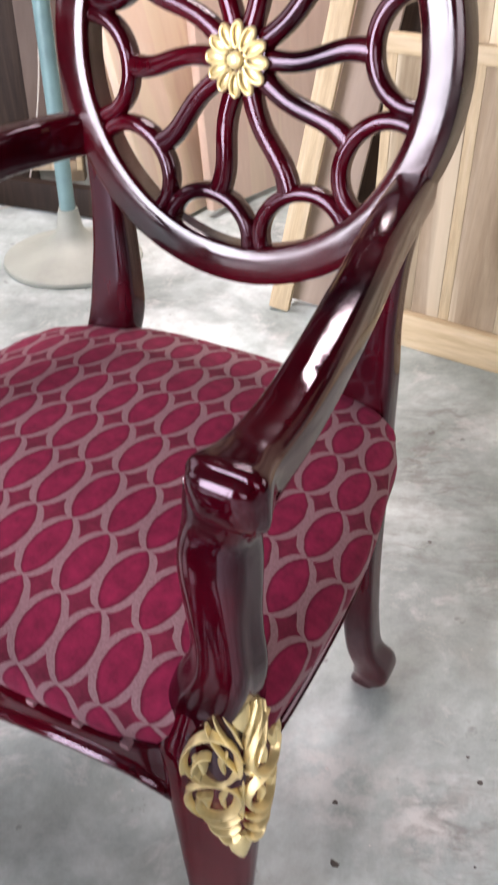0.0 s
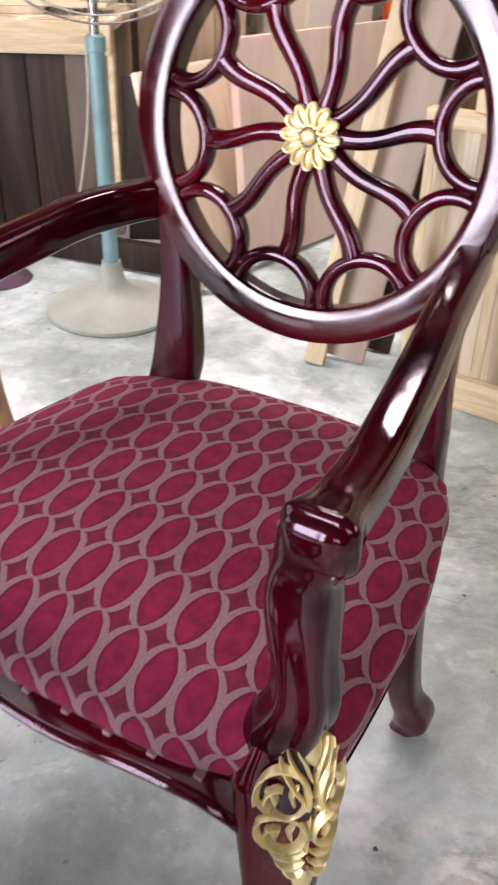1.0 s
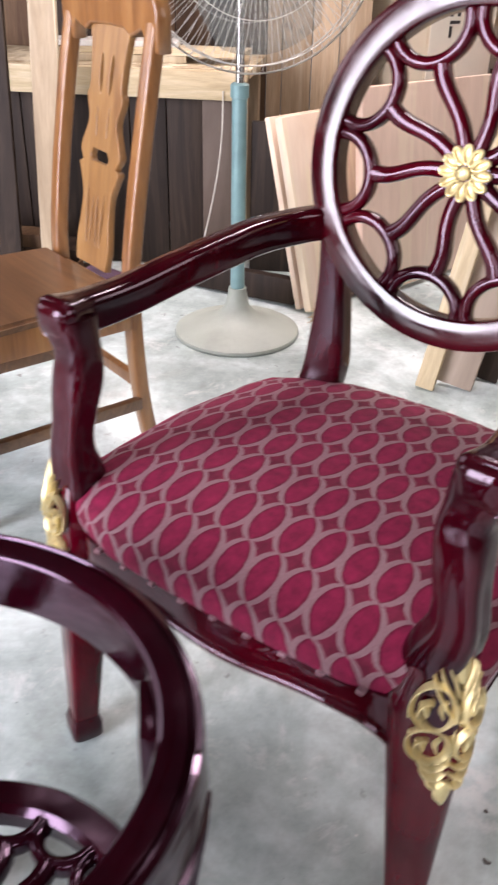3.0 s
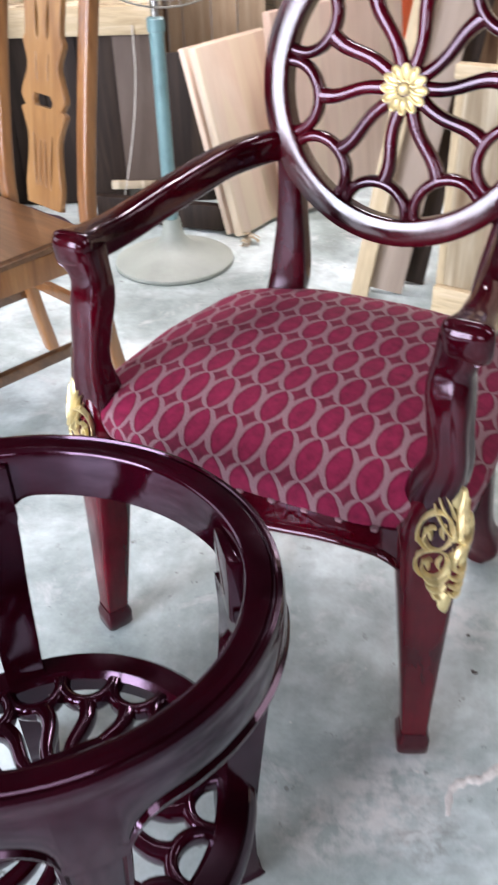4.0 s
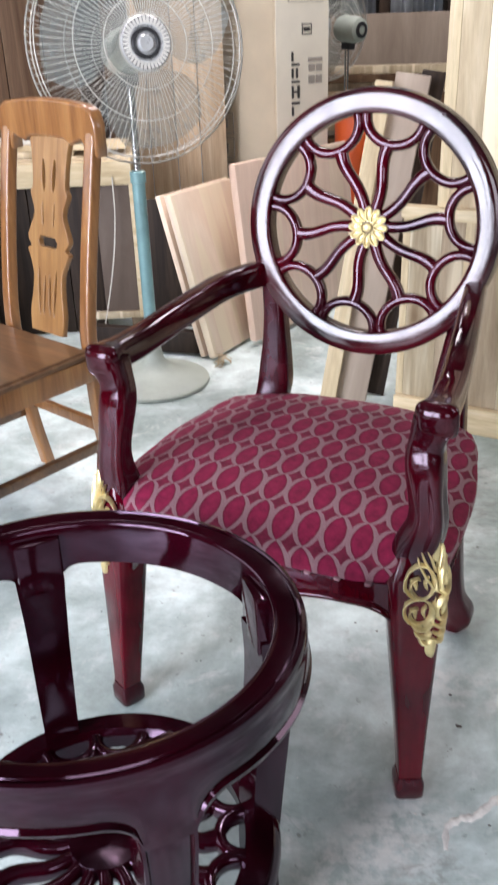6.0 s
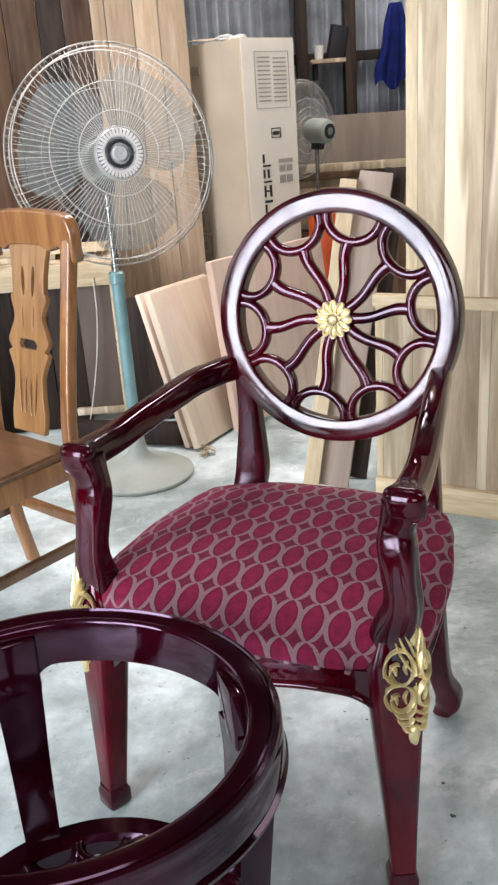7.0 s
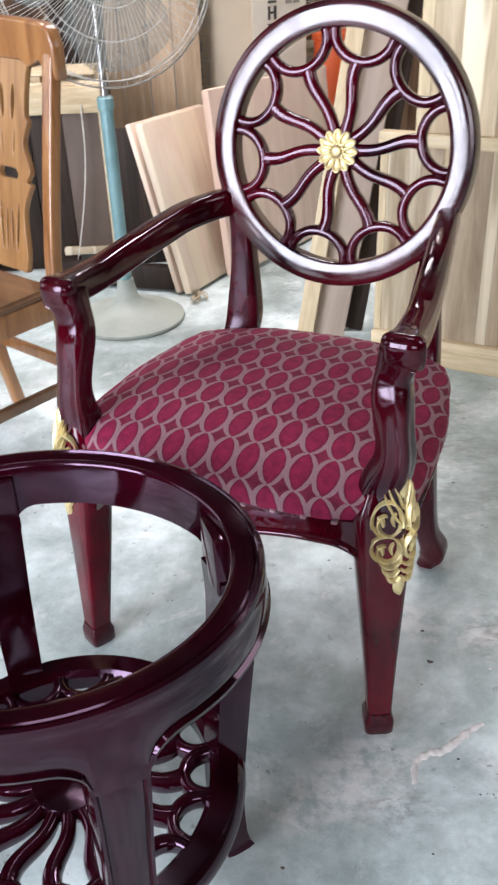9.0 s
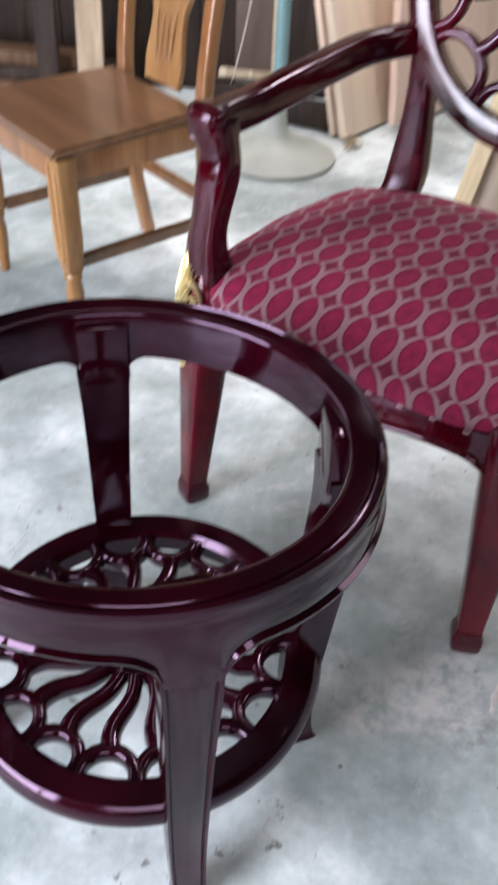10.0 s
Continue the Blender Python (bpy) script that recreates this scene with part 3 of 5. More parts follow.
for k in range(12):
    leaf = petal.copy()
    bmesh.ops.transform(leaf, matrix=TO_BACK @ Matrix.Rotation(2 * math.pi * k / 12, 4, "Z") @ Matrix.Translation((0.0265, 0, 0.001)) @ Matrix.Diagonal((0.0118, 0.0048, 1, 1)), verts=leaf.verts)
    part("petal", leaf, GOLD, boss)


def leg_ends(side):
    """The x of a front leg at the floor and at the seat."""
    return (0.264, 0.246) if side > 0 else (-0.288, -0.272)


def knee(t):
    """The width of an arm support along its length, broad at the knee."""
    return 0.060 - 0.010 * math.sin(math.pi * min(1, t * 1.15)) ** 2 + 0.030 * max(0.0, 1 - t / 0.50) ** 1.2 - 0.008 * math.exp(-(((t - 0.85) / 0.09) ** 2))


def ornament(side):
    """Pierced gilt carving that wraps the outer corner of a front leg: leaf, two pairs of scrolls, ribs and a point."""
    cant_deg, turn = radians(26), radians(33 if side > 0 else 12)
    ahead = Vector((side * math.sin(cant_deg), -math.cos(cant_deg), 0))
    beside = Vector((side * math.cos(cant_deg), math.sin(cant_deg), 0))

    def at(s, z):
        # hug the leg's rounded section, a little proud of it, and run up on to the arm support
        z = 0.504 - 0.95 * (0.508 - z)
        t = min(1.0, (z - 0.044) / 0.381)
        over = max(0.0, (z - 0.425) / 0.08)
        fx, top = leg_ends(side)
        half_w = (0.040 + 0.056 * t**1.2) / 2 * (1 - 0.46 * over) + 0.0005
        half_d = (0.040 + 0.038 * t) / 2 * (1 - 0.30 * over) + 0.0005
        if over > 0:
            least = knee((z - 0.405) / 0.325) / 2 + 0.001
            half_w, half_d = max(half_w, least), max(half_d, least)
        p = 6.5 - 3.7 * t
        a = turn + 22.5 * s
        r = ((abs(math.sin(a)) / half_w) ** p + (abs(math.cos(a)) / half_d) ** p) ** (-1 / p)
        way = ahead * math.cos(a) + beside * math.sin(a)
        return Vector((fx + (top - fx) * t, 0.021 * t + 0.005 * over, z)) + way * r, way

    def strip(pts, w, h=0.0062, tip=0.35):
        """A rounded band that lies on the leg, thinning at both ends."""
        pts = [at(p.x, p.y) for p in spline([(p[0], p[1], 0) for p in pts], 4)]
        bm, prev, last = bmesh.new(), None, len(pts) - 1
        for i, (p, way) in enumerate(pts):
            along = (pts[min(last, i + 1)][0] - pts[max(0, i - 1)][0]).normalized()
            across = along.cross(way).normalized()
            k = tip + (1 - tip) * math.sin(math.pi * (0.02 + 0.96 * i / last)) ** 0.6
            ring = [bm.verts.new(p + across * (x * w * k / 2) + way * (y * h * (0.5 + 0.5 * k))) for x, y in ((-1, -0.3), (-0.86, 0.45), (-0.35, 0.95), (0.15, 1.0), (0.7, 0.6), (1, -0.3))]
            if prev:
                for j in range(6):
                    bm.faces.new((prev[j], prev[(j + 1) % 6], ring[(j + 1) % 6], ring[j]))
            else:
                bm.faces.new(ring)
            prev = ring
        bm.faces.new(prev[::-1])
        return bm

    # spindle-shaped arrowhead below, a kite-shaped bud on top
    carving = part("carved_ornament", strip([(0, 0.328), (0, 0.318), (0, 0.306), (0, 0.293)], 0.021, 0.007, 0.08), GOLD, chair, "gilt carved scroll ornament")
    part("bud", strip([(0, 0.470), (0, 0.482), (0, 0.496), (0, 0.510)], 0.020, 0.007, 0.08), GOLD, carving)
    part("spine", strip([(0, 0.352), (0, 0.385), (0, 0.408)], 0.006, 0.004), GOLD, carving)
    for q in (-1, 1):
        # two oval scrolls whose ends curl inwards, each with a small leaf in its eye
        for cz, rz, rx in ((0.436, 0.030, 0.0215), (0.382, 0.0255, 0.0225)):
            pts = []
            for i in range(25):
                t = i / 24
                ang = math.radians(-110 - 520 * t)
                k = 1 - 0.70 * max(0.0, (t - 0.60) / 0.40) ** 0.9
                pts.append((q * (0.0255 - rx * k * math.cos(ang)), cz + rz * k * math.sin(ang) - 0.10 * rz * (1 - k)))
            part("scroll", strip(pts, 0.0060, 0.0075), GOLD, carving)
            part("curl", strip([(q * 0.040, cz + 0.006), (q * 0.033, cz + 0.001), (q * 0.030, cz - 0.012)], 0.0085, 0.0055, 0.1), GOLD, carving)
            part("curl", strip([(q * 0.012, cz + 0.012), (q * 0.017, cz + 0.001), (q * 0.014, cz - 0.012)], 0.0060, 0.0050, 0.1), GOLD, carving)
        part("leaf_blade", strip([(q * 0.047, 0.398), (q * 0.036, 0.404), (q * 0.020, 0.408), (q * 0.004, 0.416)], 0.0050), GOLD, carving)
        # narrow blades that fan up from the middle
        for z0, s1, z1 in ((0.420, 0.031, 0.476), (0.436, 0.024, 0.485), (0.452, 0.017, 0.492)):
            part("leaf_blade", strip([(q * 0.001, z0), (q * s1 * 0.42, z0 + 0.020), (q * s1 * 0.78, (z0 + z1) / 2 + 0.012), (q * s1, z1)], 0.0050), GOLD, carving)
        # two crescents under the scrolls
        for z, w in ((0.354, 0.036), (0.340, 0.031), (0.327, 0.022)):
            part("crescent", strip([(q * 0.002, z + 0.002), (q * w * 0.35, z - 0.007), (q * w * 0.75, z - 0.005), (q * w, z + 0.005)], 0.0085, 0.0070, 0.2), GOLD, carving)


for side in (-1, 1):
    # front leg: tapered, with a small block foot
    fx, top = leg_ends(side)
    line = [(fx + (top - fx) * k / 24, 0.021 * k / 24, 0.044 + 0.381 * k / 24) for k in range(25)] + [(top, 0.021 + 0.005 * k / 8, 0.425 + 0.010 * k) for k in range(1, 7)]

    def front_leg(t):
        over, t = max(0.0, t * 30 / 24 - 1) * 3.0, min(1.0, t * 30 / 24)
        return rounded((0.040 + 0.056 * t**1.2) * (1 - 0.56 * over), (0.040 + 0.038 * t) * (1 - 0.40 * over), 6.5 - 3.7 * t, 28)

    cant = (side * math.sin(radians(26)), -math.cos(radians(26)), 0)
    bm = swept(line, front_leg, cant)
    leg = part("front_leg", bm, MAHOGANY, chair)
    part("foot", swept([(fx, -0.001, z) for z in (0.0, 0.006, 0.030, 0.039, 0.045)], lambda t: rounded(0.041 + 0.009 * math.sin(math.pi * min(1, t * 1.25)), 0.041 + 0.009 * math.sin(math.pi * min(1, t * 1.25)), 6, 24), cant), DEEP_MAHOGANY, leg, "darker polished block foot")
    ornament(side)
    # arm support: an S from the leg up into the arm
    lift, wide = (0.0, 0.0) if side > 0 else (0.013, -0.010)
    line = spline([(top, 0.024, 0.405), (top + side * 0.002, 0.024, 0.470), (side * 0.262 + wide, 0.018, 0.525), (side * 0.256 + wide, 0.022, 0.580), (side * 0.250 + wide, 0.031, 0.632 + lift), (side * 0.260 + wide, 0.031, 0.680 + lift)], 8)

    def support(t):
        w = knee(t)
        cut = 0.065 * math.sin(math.pi * min(1.0, max(0.0, (t - 0.12) / 0.62))) ** 1.5
        return [(x * (1 + cut * math.cos(6 * math.atan2(y, x) + 1.5)), y * (1 + cut * math.cos(6 * math.atan2(y, x) + 1.5))) for x, y in rounded(w, w * 0.94, 3.2, 54)]

    part("arm_support", swept(line, support, (0, -1, 0)), DEEP_MAHOGANY, chair)
    # armrest: rises and falls towards the round back
    line = [(side * 0.264, 0.0012 * k, 0.680 + 0.0002 * k) for k in range(8)] + spline([(side * 0.264, 0.012, 0.6815), (side * 0.264, 0.026, 0.6825), (side * 0.263, 0.062, 0.682), (side * 0.260, 0.128, 0.687), (side * 0.250, 0.234, 0.706), (side * 0.236, 0.340, 0.723), (side * 0.218 + 0.006, 0.425, 0.727), (side * 0.202 + 0.012, 0.492, 0.724)], 6)
    line = [(p[0] + wide * q, p[1], p[2] + lift * q) for p in line for q in [max(0.0, 1 - max(0.0, p[1] - 0.05) / 0.26)]]

    def arm(t):
        i = round(t * 49)
        nose = math.sqrt(max(0.02, 1 - (1 - min(i, 9) / 9) ** 3.4)) * (0.25 if i == 0 else 1)
        w = (0.047 + 0.017 * math.exp(-((t - 0.23) / 0.10) ** 2) - 0.009 * t) * nose
        h = (0.041 + 0.009 * math.exp(-((t - 0.22) / 0.08) ** 2) + 0.008 * min(1.0, t * 3)) * nose
        return rounded(w, h, 3.0 + 1.0 * min(1.0, t * 4), 26)

    part("armrest", swept(line, arm, (0, 0, 1)), DEEP_MAHOGANY, chair, "polished dark red armrest")
    # back leg and post in one sweep
    line = spline([(side * 0.232, 0.452, 0.0), (side * 0.249, 0.444, 0.05), (side * 0.236, 0.418, 0.12), (side * 0.224, 0.415, 0.24), (side * 0.208, 0.440, 0.37), (side * 0.184 + 0.004, 0.472, 0.475), (side * 0.180 + 0.005, 0.480, 0.55), (side * 0.184 + 0.007, 0.486, 0.63), (side * 0.192 + 0.009, 0.492, 0.70)], 6)

    def post(t):
        toe = 0.012 * math.exp(-(((t - 0.125) / 0.06) ** 2)) - 0.008 * max(0.0, 1 - t / 0.08)
        return rounded(0.042 + 0.026 * math.exp(-((t - 0.66) / 0.16) ** 2) + toe, 0.038 + toe + 0.012 * math.exp(-((t - 0.55) / 0.2) ** 2), 4.5, 24)

    part("back_leg", swept(line, post, (0, -1, 0)), DEEP_MAHOGANY, chair)

# seat rails, the front one with a wavy lower edge


def half_width(y):
    """Half the seat's width at a depth."""
    k = (y + 0.05) / 0.54
    return 0.280 + 0.014 * math.sin(math.pi * min(1, max(0, k * 1.25 + 0.1))) - 0.11 * max(0, k - 0.5) ** 1.5


def front_y(x):
    return -0.012 - 0.010 * math.cos(min(1, abs(x) / 0.24) * math.pi / 2)


def rail(fn_line, top, low, name, thick, n=40):
    bm = bmesh.new()
    prev = None
    for k in range(n + 1):
        (x, y), (nx, ny) = fn_line(k / n)
        zt, zl = top(k / n), low(k / n)
        ring = [(-0.006, zt + 0.002), (-0.001, zt), (0, zt - 0.004), (0, zl + 0.012), (0.004, zl + 0.0105), (0.0065, zl + 0.0065), (0.0055, zl + 0.001), (0, zl - 0.001), (-thick, zl - 0.001), (-thick, zt)]
        ring = [bm.verts.new((x + nx * o, y + ny * o, z)) for o, z in ring]
        if prev:
            for j in range(len(ring)):
                bm.faces.new((prev[j], prev[(j + 1) % len(ring)], ring[(j + 1) % len(ring)], ring[j]))
        else:
            bm.faces.new(ring)
        prev = ring
    bm.faces.new(prev[::-1])
    return part(name, bm, DEEP_MAHOGANY, chair)


def front_low(t):
    x = abs(t - 0.5) * 0.490
    s = min(1.0, max(0.0, (x - 0.180) / 0.058))
    return 0.364 + 0.014 * math.sin(min(1, x / 0.145) * math.pi / 2) ** 2 - 0.056 * (1 - math.sqrt(1 - s * s))


rail(lambda t: ((-0.245 + 0.490 * t, front_y(-0.245 + 0.490 * t) - 0.009 + 0.016 * max(0.0, (abs(2 * t - 1) * 0.245 - 0.190) / 0.055) ** 2.5), (0, -1)), lambda t: 0.4215, front_low, "front_rail", 0.036, 72)
for side in (-1, 1):
    rail(lambda t: ((side * (half_width(0.02 + 0.43 * t) - 0.014), 0.02 + 0.43 * t), (side, 0)), lambda t: 0.424, lambda t: 0.375 + 0.016 * math.sin(math.pi * t) - 0.03 * max(0, 1 - t / 0.1) ** 2, "side_rail", 0.022)
rail(lambda t: ((0.18 - 0.36 * t, 0.452 + 0.02 * math.sin(math.pi * t)), (0, 1)), lambda t: 0.424, lambda t: 0.375, "back_rail", 0.022)

# upholstered seat: a domed cushion with a short skirt
bm = bmesh.new()
uvl = bm.loops.layers.uv.new("UVMap")
NU, NV, SK = 44, 44, 5
cut = []


def seat_rim(u, v):
    """A point of the seat's plan for u, v in -1..1."""
    # round the back and front edges
    yf, yb = front_y(u * 0.26) - 0.012, 0.488 - 0.055 * u * u * u * u - 0.015 * u * u
    y = yf + (yb - yf) * (v + 1) / 2
    hw = half_width(y) * (1 - 0.05 * max(0, abs(v) - 0.8) / 0.2)
    x = u * hw
    # corners give way to the arm supports
    c = max(0.0, abs(u) - 0.62) / 0.38 * max(0.0, -v - 0.78) / 0.22
    return x * (1 - 0.03 * c), y + 0.022 * c


grid, uvs = {}, {}
for i in range(-NU // 2 - SK, NU // 2 + SK + 1):
    for j in range(-NV // 2 - SK, NV // 2 + SK + 1):
        u, v = max(-1, min(1, 2 * i / NU)), max(-1, min(1, 2 * j / NV))
        ex, ey = max(0, abs(i) - NU // 2), max(0, abs(j) - NV // 2)
        x, y = seat_rim(u, v)
        edge = (1 - abs(u) ** 3.2) * (1 - abs(v) ** 3.0)
        z = 0.461 + 0.007 * (v + 1) + (0.036 - 0.012 * v) * edge**0.75
        e = max(ex, ey) / SK
        bulge = 0.0045 * math.sin(math.pi * e)
        z -= 0.040 * e
        x += math.copysign(bulge if ex else 0, u) - math.copysign(0.004 * e if ex else 0, u)
        y += math.copysign(bulge if ey else 0, v) - math.copysign(0.001 * e if ey else 0, v)
        rough = 0.0012 * noise.noise(Vector((x * 14, y * 14, 3.0)))
        grid[i, j] = bm.verts.new((x, y, z + rough))
        uvs[i, j] = (x + math.copysign(0.040 * ex / SK + 0.012 * abs(u) ** 6, u), y + math.copysign(0.040 * ey / SK + 0.018 * abs(v) ** 6, v))
keys = list(grid)
for i, j in keys:
    quad = [(i, j), (i + 1, j), (i + 1, j + 1), (i, j + 1)]
    if all(q in grid for q in quad):
        f = bm.faces.new([grid[q] for q in quad])
        for loop, q in zip(f.loops, quad):
            loop[uvl].uv = uvs[q]
part("seat_cushion", bm, VELVET, chair, "domed seat in crimson and mauve patterned velvet", 60)
for k in range(9):
    x = -0.190 + 0.38 * k / 8
    bm = bmesh.new()
    box(bm, (x - 0.0045, front_y(x) - 0.0155, 0.418), (x + 0.0045, front_y(x) - 0.007, 0.4235), 0.0015)
    part("braid_knot", bm, BRAID, chair)

# ---- the round table frame without its top ----
TABLE = pose(-0.456, 0.262, 0, 0, 0, -8)
table = thing("round_table_frame", TABLE, "dark mahogany round table base with pierced lower shelf and no top", "table")
TZ, TR, OVAL = 0.568, 0.242, 1.11
LEGS = (27, 124, 201, -52)
STANCE = {27: (19, 0.210), 124: (126, 0.232), 201: (200, 0.236), -52: (-54, 0.236)}


def off_leg(a):
    """Degrees from the nearest leg, at an angle of the oval."""
    way = math.degrees(math.atan2(math.sin(a), OVAL * math.cos(a)))
    return min(abs((way - k + 180) % 360 - 180) for k in LEGS)


def apron_low(d):
    """The apron's lower edge runs down in curves into each leg."""
    q = min(1.0, max(0.0, (d - 6.5) / 9.0))
    return TZ - 0.066 - 0.036 * (1 - math.sqrt(max(0.0, 1 - (1 - q) ** 2)))


bm = bmesh.new()
prev = first = None
N = 360
for k in range(N + 1):
    a = 2 * math.pi * k / N
    lo = apron_low(off_leg(a))
    e = min(1.0, max(0.0, (off_leg(a) - 6.0) / 1.2))
    prof = [(TR - 0.034, lo), (TR - 0.034, TZ - 0.006), (TR - 0.032, TZ - 0.002), (TR - 0.027, TZ - 0.0005), (TR - 0.011, TZ), (TR - 0.009, TZ - 0.003), (TR - 0.007, TZ - 0.003), (TR - 0.005, TZ), (TR - 0.001, TZ - 0.001), (TR + 0.001, TZ - 0.007), (TR - 0.001, TZ - 0.013), (TR + 0.001, TZ - 0.022), (TR + 0.003, lo + 0.020), (TR + 0.003 - 0.002 * e, lo + 0.013), (TR + 0.003 + 0.002 * e, lo + 0.009), (TR + 0.003 + 0.001 * e, lo + 0.003), (TR + 0.003 - 0.003 * e, lo)]
    ring = first if k == N else [bm.verts.new((r * OVAL * math.cos(a), r * math.sin(a), z)) for r, z in prof]
    if prev:
        for j in range(len(ring)):
            bm.faces.new((prev[j], prev[(j + 1) % len(ring)], ring[(j + 1) % len(ring)], ring[j]))
    first, prev = first or ring, ring
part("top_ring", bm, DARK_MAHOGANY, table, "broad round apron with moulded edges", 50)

sec = [(-0.5, -0.5), (0.5, -0.5), (0.5, 0.30), (0.46, 0.5), (0.40, 0.5), (0.36, 0.40), (0.30, 0.44), (0.0, 0.47), (-0.30, 0.44), (-0.36, 0.40), (-0.40, 0.5), (-0.46, 0.5), (-0.5, 0.30)]


def table_leg(t):
    w = 0.038 + 0.027 * t + 0.008 * max(0, 1 - t / 0.06)
    d = 0.034 + 0.006 * t + 0.010 * max(0, 1 - t / 0.07) - 0.009 * max(0.0, (t - 0.90) / 0.10) ** 1.5
    inner = 0.034 + 0.032 * t + 0.010 * max(0, 1 - t / 0.07)
    return [(x * w, y * d if y > 0 else y * inner) for x, y in sec]


def around(deg, r, z):
    a = radians(deg)
    return Vector((r * math.cos(a), r * math.sin(a), z))


def rim(deg):
    """The oval apron's outer radius in a direction."""
    a = radians(deg)
    return TR / math.sqrt((math.cos(a) / OVAL) ** 2 + math.sin(a) ** 2)


for k in LEGS:
    f, rf = STANCE[k]
    rt = rim(k) - 0.0172
    line = spline([around(f + (k - f) * q, rf + (rt - rf) * q + o, z) for q, o, z in ((0, 0.006, 0.0), (0.02, 0.0, 0.03), (0.12, -0.006, 0.12), (0.38, -0.005, 0.24), (0.72, -0.002, 0.36), (0.95, 0.0, 0.43), (1.0, 0.0, 0.49))], 6)
    slope = math.atan2(math.sin(radians(k)) * OVAL**2, math.cos(radians(k)))
    out = (math.cos(slope), math.sin(slope), 0)
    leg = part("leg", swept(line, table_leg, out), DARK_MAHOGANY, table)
    # the leg runs on up inside the apron as a block
    bm = boxed((-0.0012, -0.0316, 0.470), (0.020, 0.0316, TZ - 0.014), 0.006)
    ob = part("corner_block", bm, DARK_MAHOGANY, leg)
    ob.location, ob.rotation_euler = around(k, rim(k) - 0.050, 0), (0, 0, radians(k))

SZ, SR = 0.188, 0.232
sl = [(SR - 0.022) * Vector((math.cos(2 * math.pi * k / 100), math.sin(2 * math.pi * k / 100), 0)) + Vector((0, 0, SZ)) for k in range(100)]
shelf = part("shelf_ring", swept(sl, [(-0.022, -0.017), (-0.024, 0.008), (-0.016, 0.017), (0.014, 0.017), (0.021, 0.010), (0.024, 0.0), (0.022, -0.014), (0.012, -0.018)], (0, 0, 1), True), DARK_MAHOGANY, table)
spoke_bm, loop_bm = bmesh.new(), bmesh.new()
line = []
for i in range(15):
    t = i / 14
    line.append((0.038 + 0.112 * t, 0.009 * math.sin(2 * math.pi * t * 0.95) * (0.4 + 0.6 * t), SZ))
sweep(spoke_bm, line, lambda t: rounded(0.018 + 0.008 * t**2, 0.026, 3, 12), (0, 0, 1))
line = []
for i in range(17):
    t = math.pi * i / 16
    line.append((0.189 - 0.038 * math.sin(t) ** 0.9, 0.0345 * math.cos(t), SZ))
sweep(loop_bm, line, rounded(0.0175, 0.026, 3, 12), (0, 0, 1))
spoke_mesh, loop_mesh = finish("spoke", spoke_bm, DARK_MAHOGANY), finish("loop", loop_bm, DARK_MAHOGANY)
for k in range(16):
    for nm, me in (("spoke", spoke_mesh), ("loop", loop_mesh)):
        ob = part(nm, me, None, shelf)
        ob.rotation_euler = (0, 0, 2 * math.pi * (k + 0.5) / 16)
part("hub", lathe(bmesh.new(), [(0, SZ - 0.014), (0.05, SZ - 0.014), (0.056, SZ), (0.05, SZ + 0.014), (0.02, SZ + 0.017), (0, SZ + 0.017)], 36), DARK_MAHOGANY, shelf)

# ---- partition wall of upright planks, with rail and sill ----
WALL = pose(0.401, 1.866, 0, 0, 0, -28) @ Matrix.Scale(1.02, 4)
partition = thing("partition_wall", WALL, "partition of raw upright teak planks with a rail and sill", "wall", "", "structure")
rnd = random.Random(5)


def plank_mesh(w, h, d):
    return boxed((-w / 2, 0, 0), (w / 2, d, h), 0.001)


def upright(x, w, z0, z1, y, mat, name="plank"):
    ob = part(name, plank_mesh(w - 0.0006, z1 - z0, 0.02), mat, partition)
    ob.location = (x, y, z0)


# upper boards start further in than the lower ones
for x0, x1, mat in ((-0.155, -0.122, PINE_UPRIGHT), (-0.122, -0.048, PLANK), (-0.048, 0.055, PLANK), (0.055, 0.155, PLANK_GREY), (0.155, 0.27, PLANK), (0.27, 0.40, PLANK_GREY), (0.40, 0.52, PLANK), (0.52, 0.66, PLANK), (0.66, 0.80, PLANK_GREY), (0.80, 0.94, PLANK), (0.94, 1.10, PLANK_GREY)):
    upright((x0 + x1) / 2, x1 - x0, 0.664, 1.74, 0.004 + 0.003 * rnd.random(), mat)
for x0, x1, mat in ((-0.250, -0.228, PINE_UPRIGHT), (-0.228, -0.135, PLANK), (-0.135, -0.070, PLANK_GREY), (-0.070, -0.045, PINE_UPRIGHT), (-0.045, 0.060, PLANK_GREY), (0.060, 0.090, PLANK), (0.090, 0.20, PLANK_GREY), (0.20, 0.30, PLANK), (0.30, 0.44, PLANK_GREY), (0.44, 0.58, PLANK), (0.58, 0.72, PLANK_GREY), (0.72, 0.90, PLANK), (0.90, 1.10, PLANK_GREY)):
    upright((x0 + x1) / 2, x1 - x0, 0.085, 0.628, 0.006 + 0.003 * rnd.random(), mat)
part("rail", boxed((-0.252, -0.010, 0.629), (1.10, 0.030, 0.663), 0.003), PLANK_YELLOW, partition, "pale yellow pine rail")
part("sill", boxed((-0.25, -0.012, 0.0), (1.10, 0.05, 0.084), 0.004), PLANK_YELLOW, partition, "pale yellow pine sill board")
part("stud", boxed((-0.15, 0.034, 0.0), (-0.06, 0.10, 1.74), 0.003), PLANK_GREY, partition)

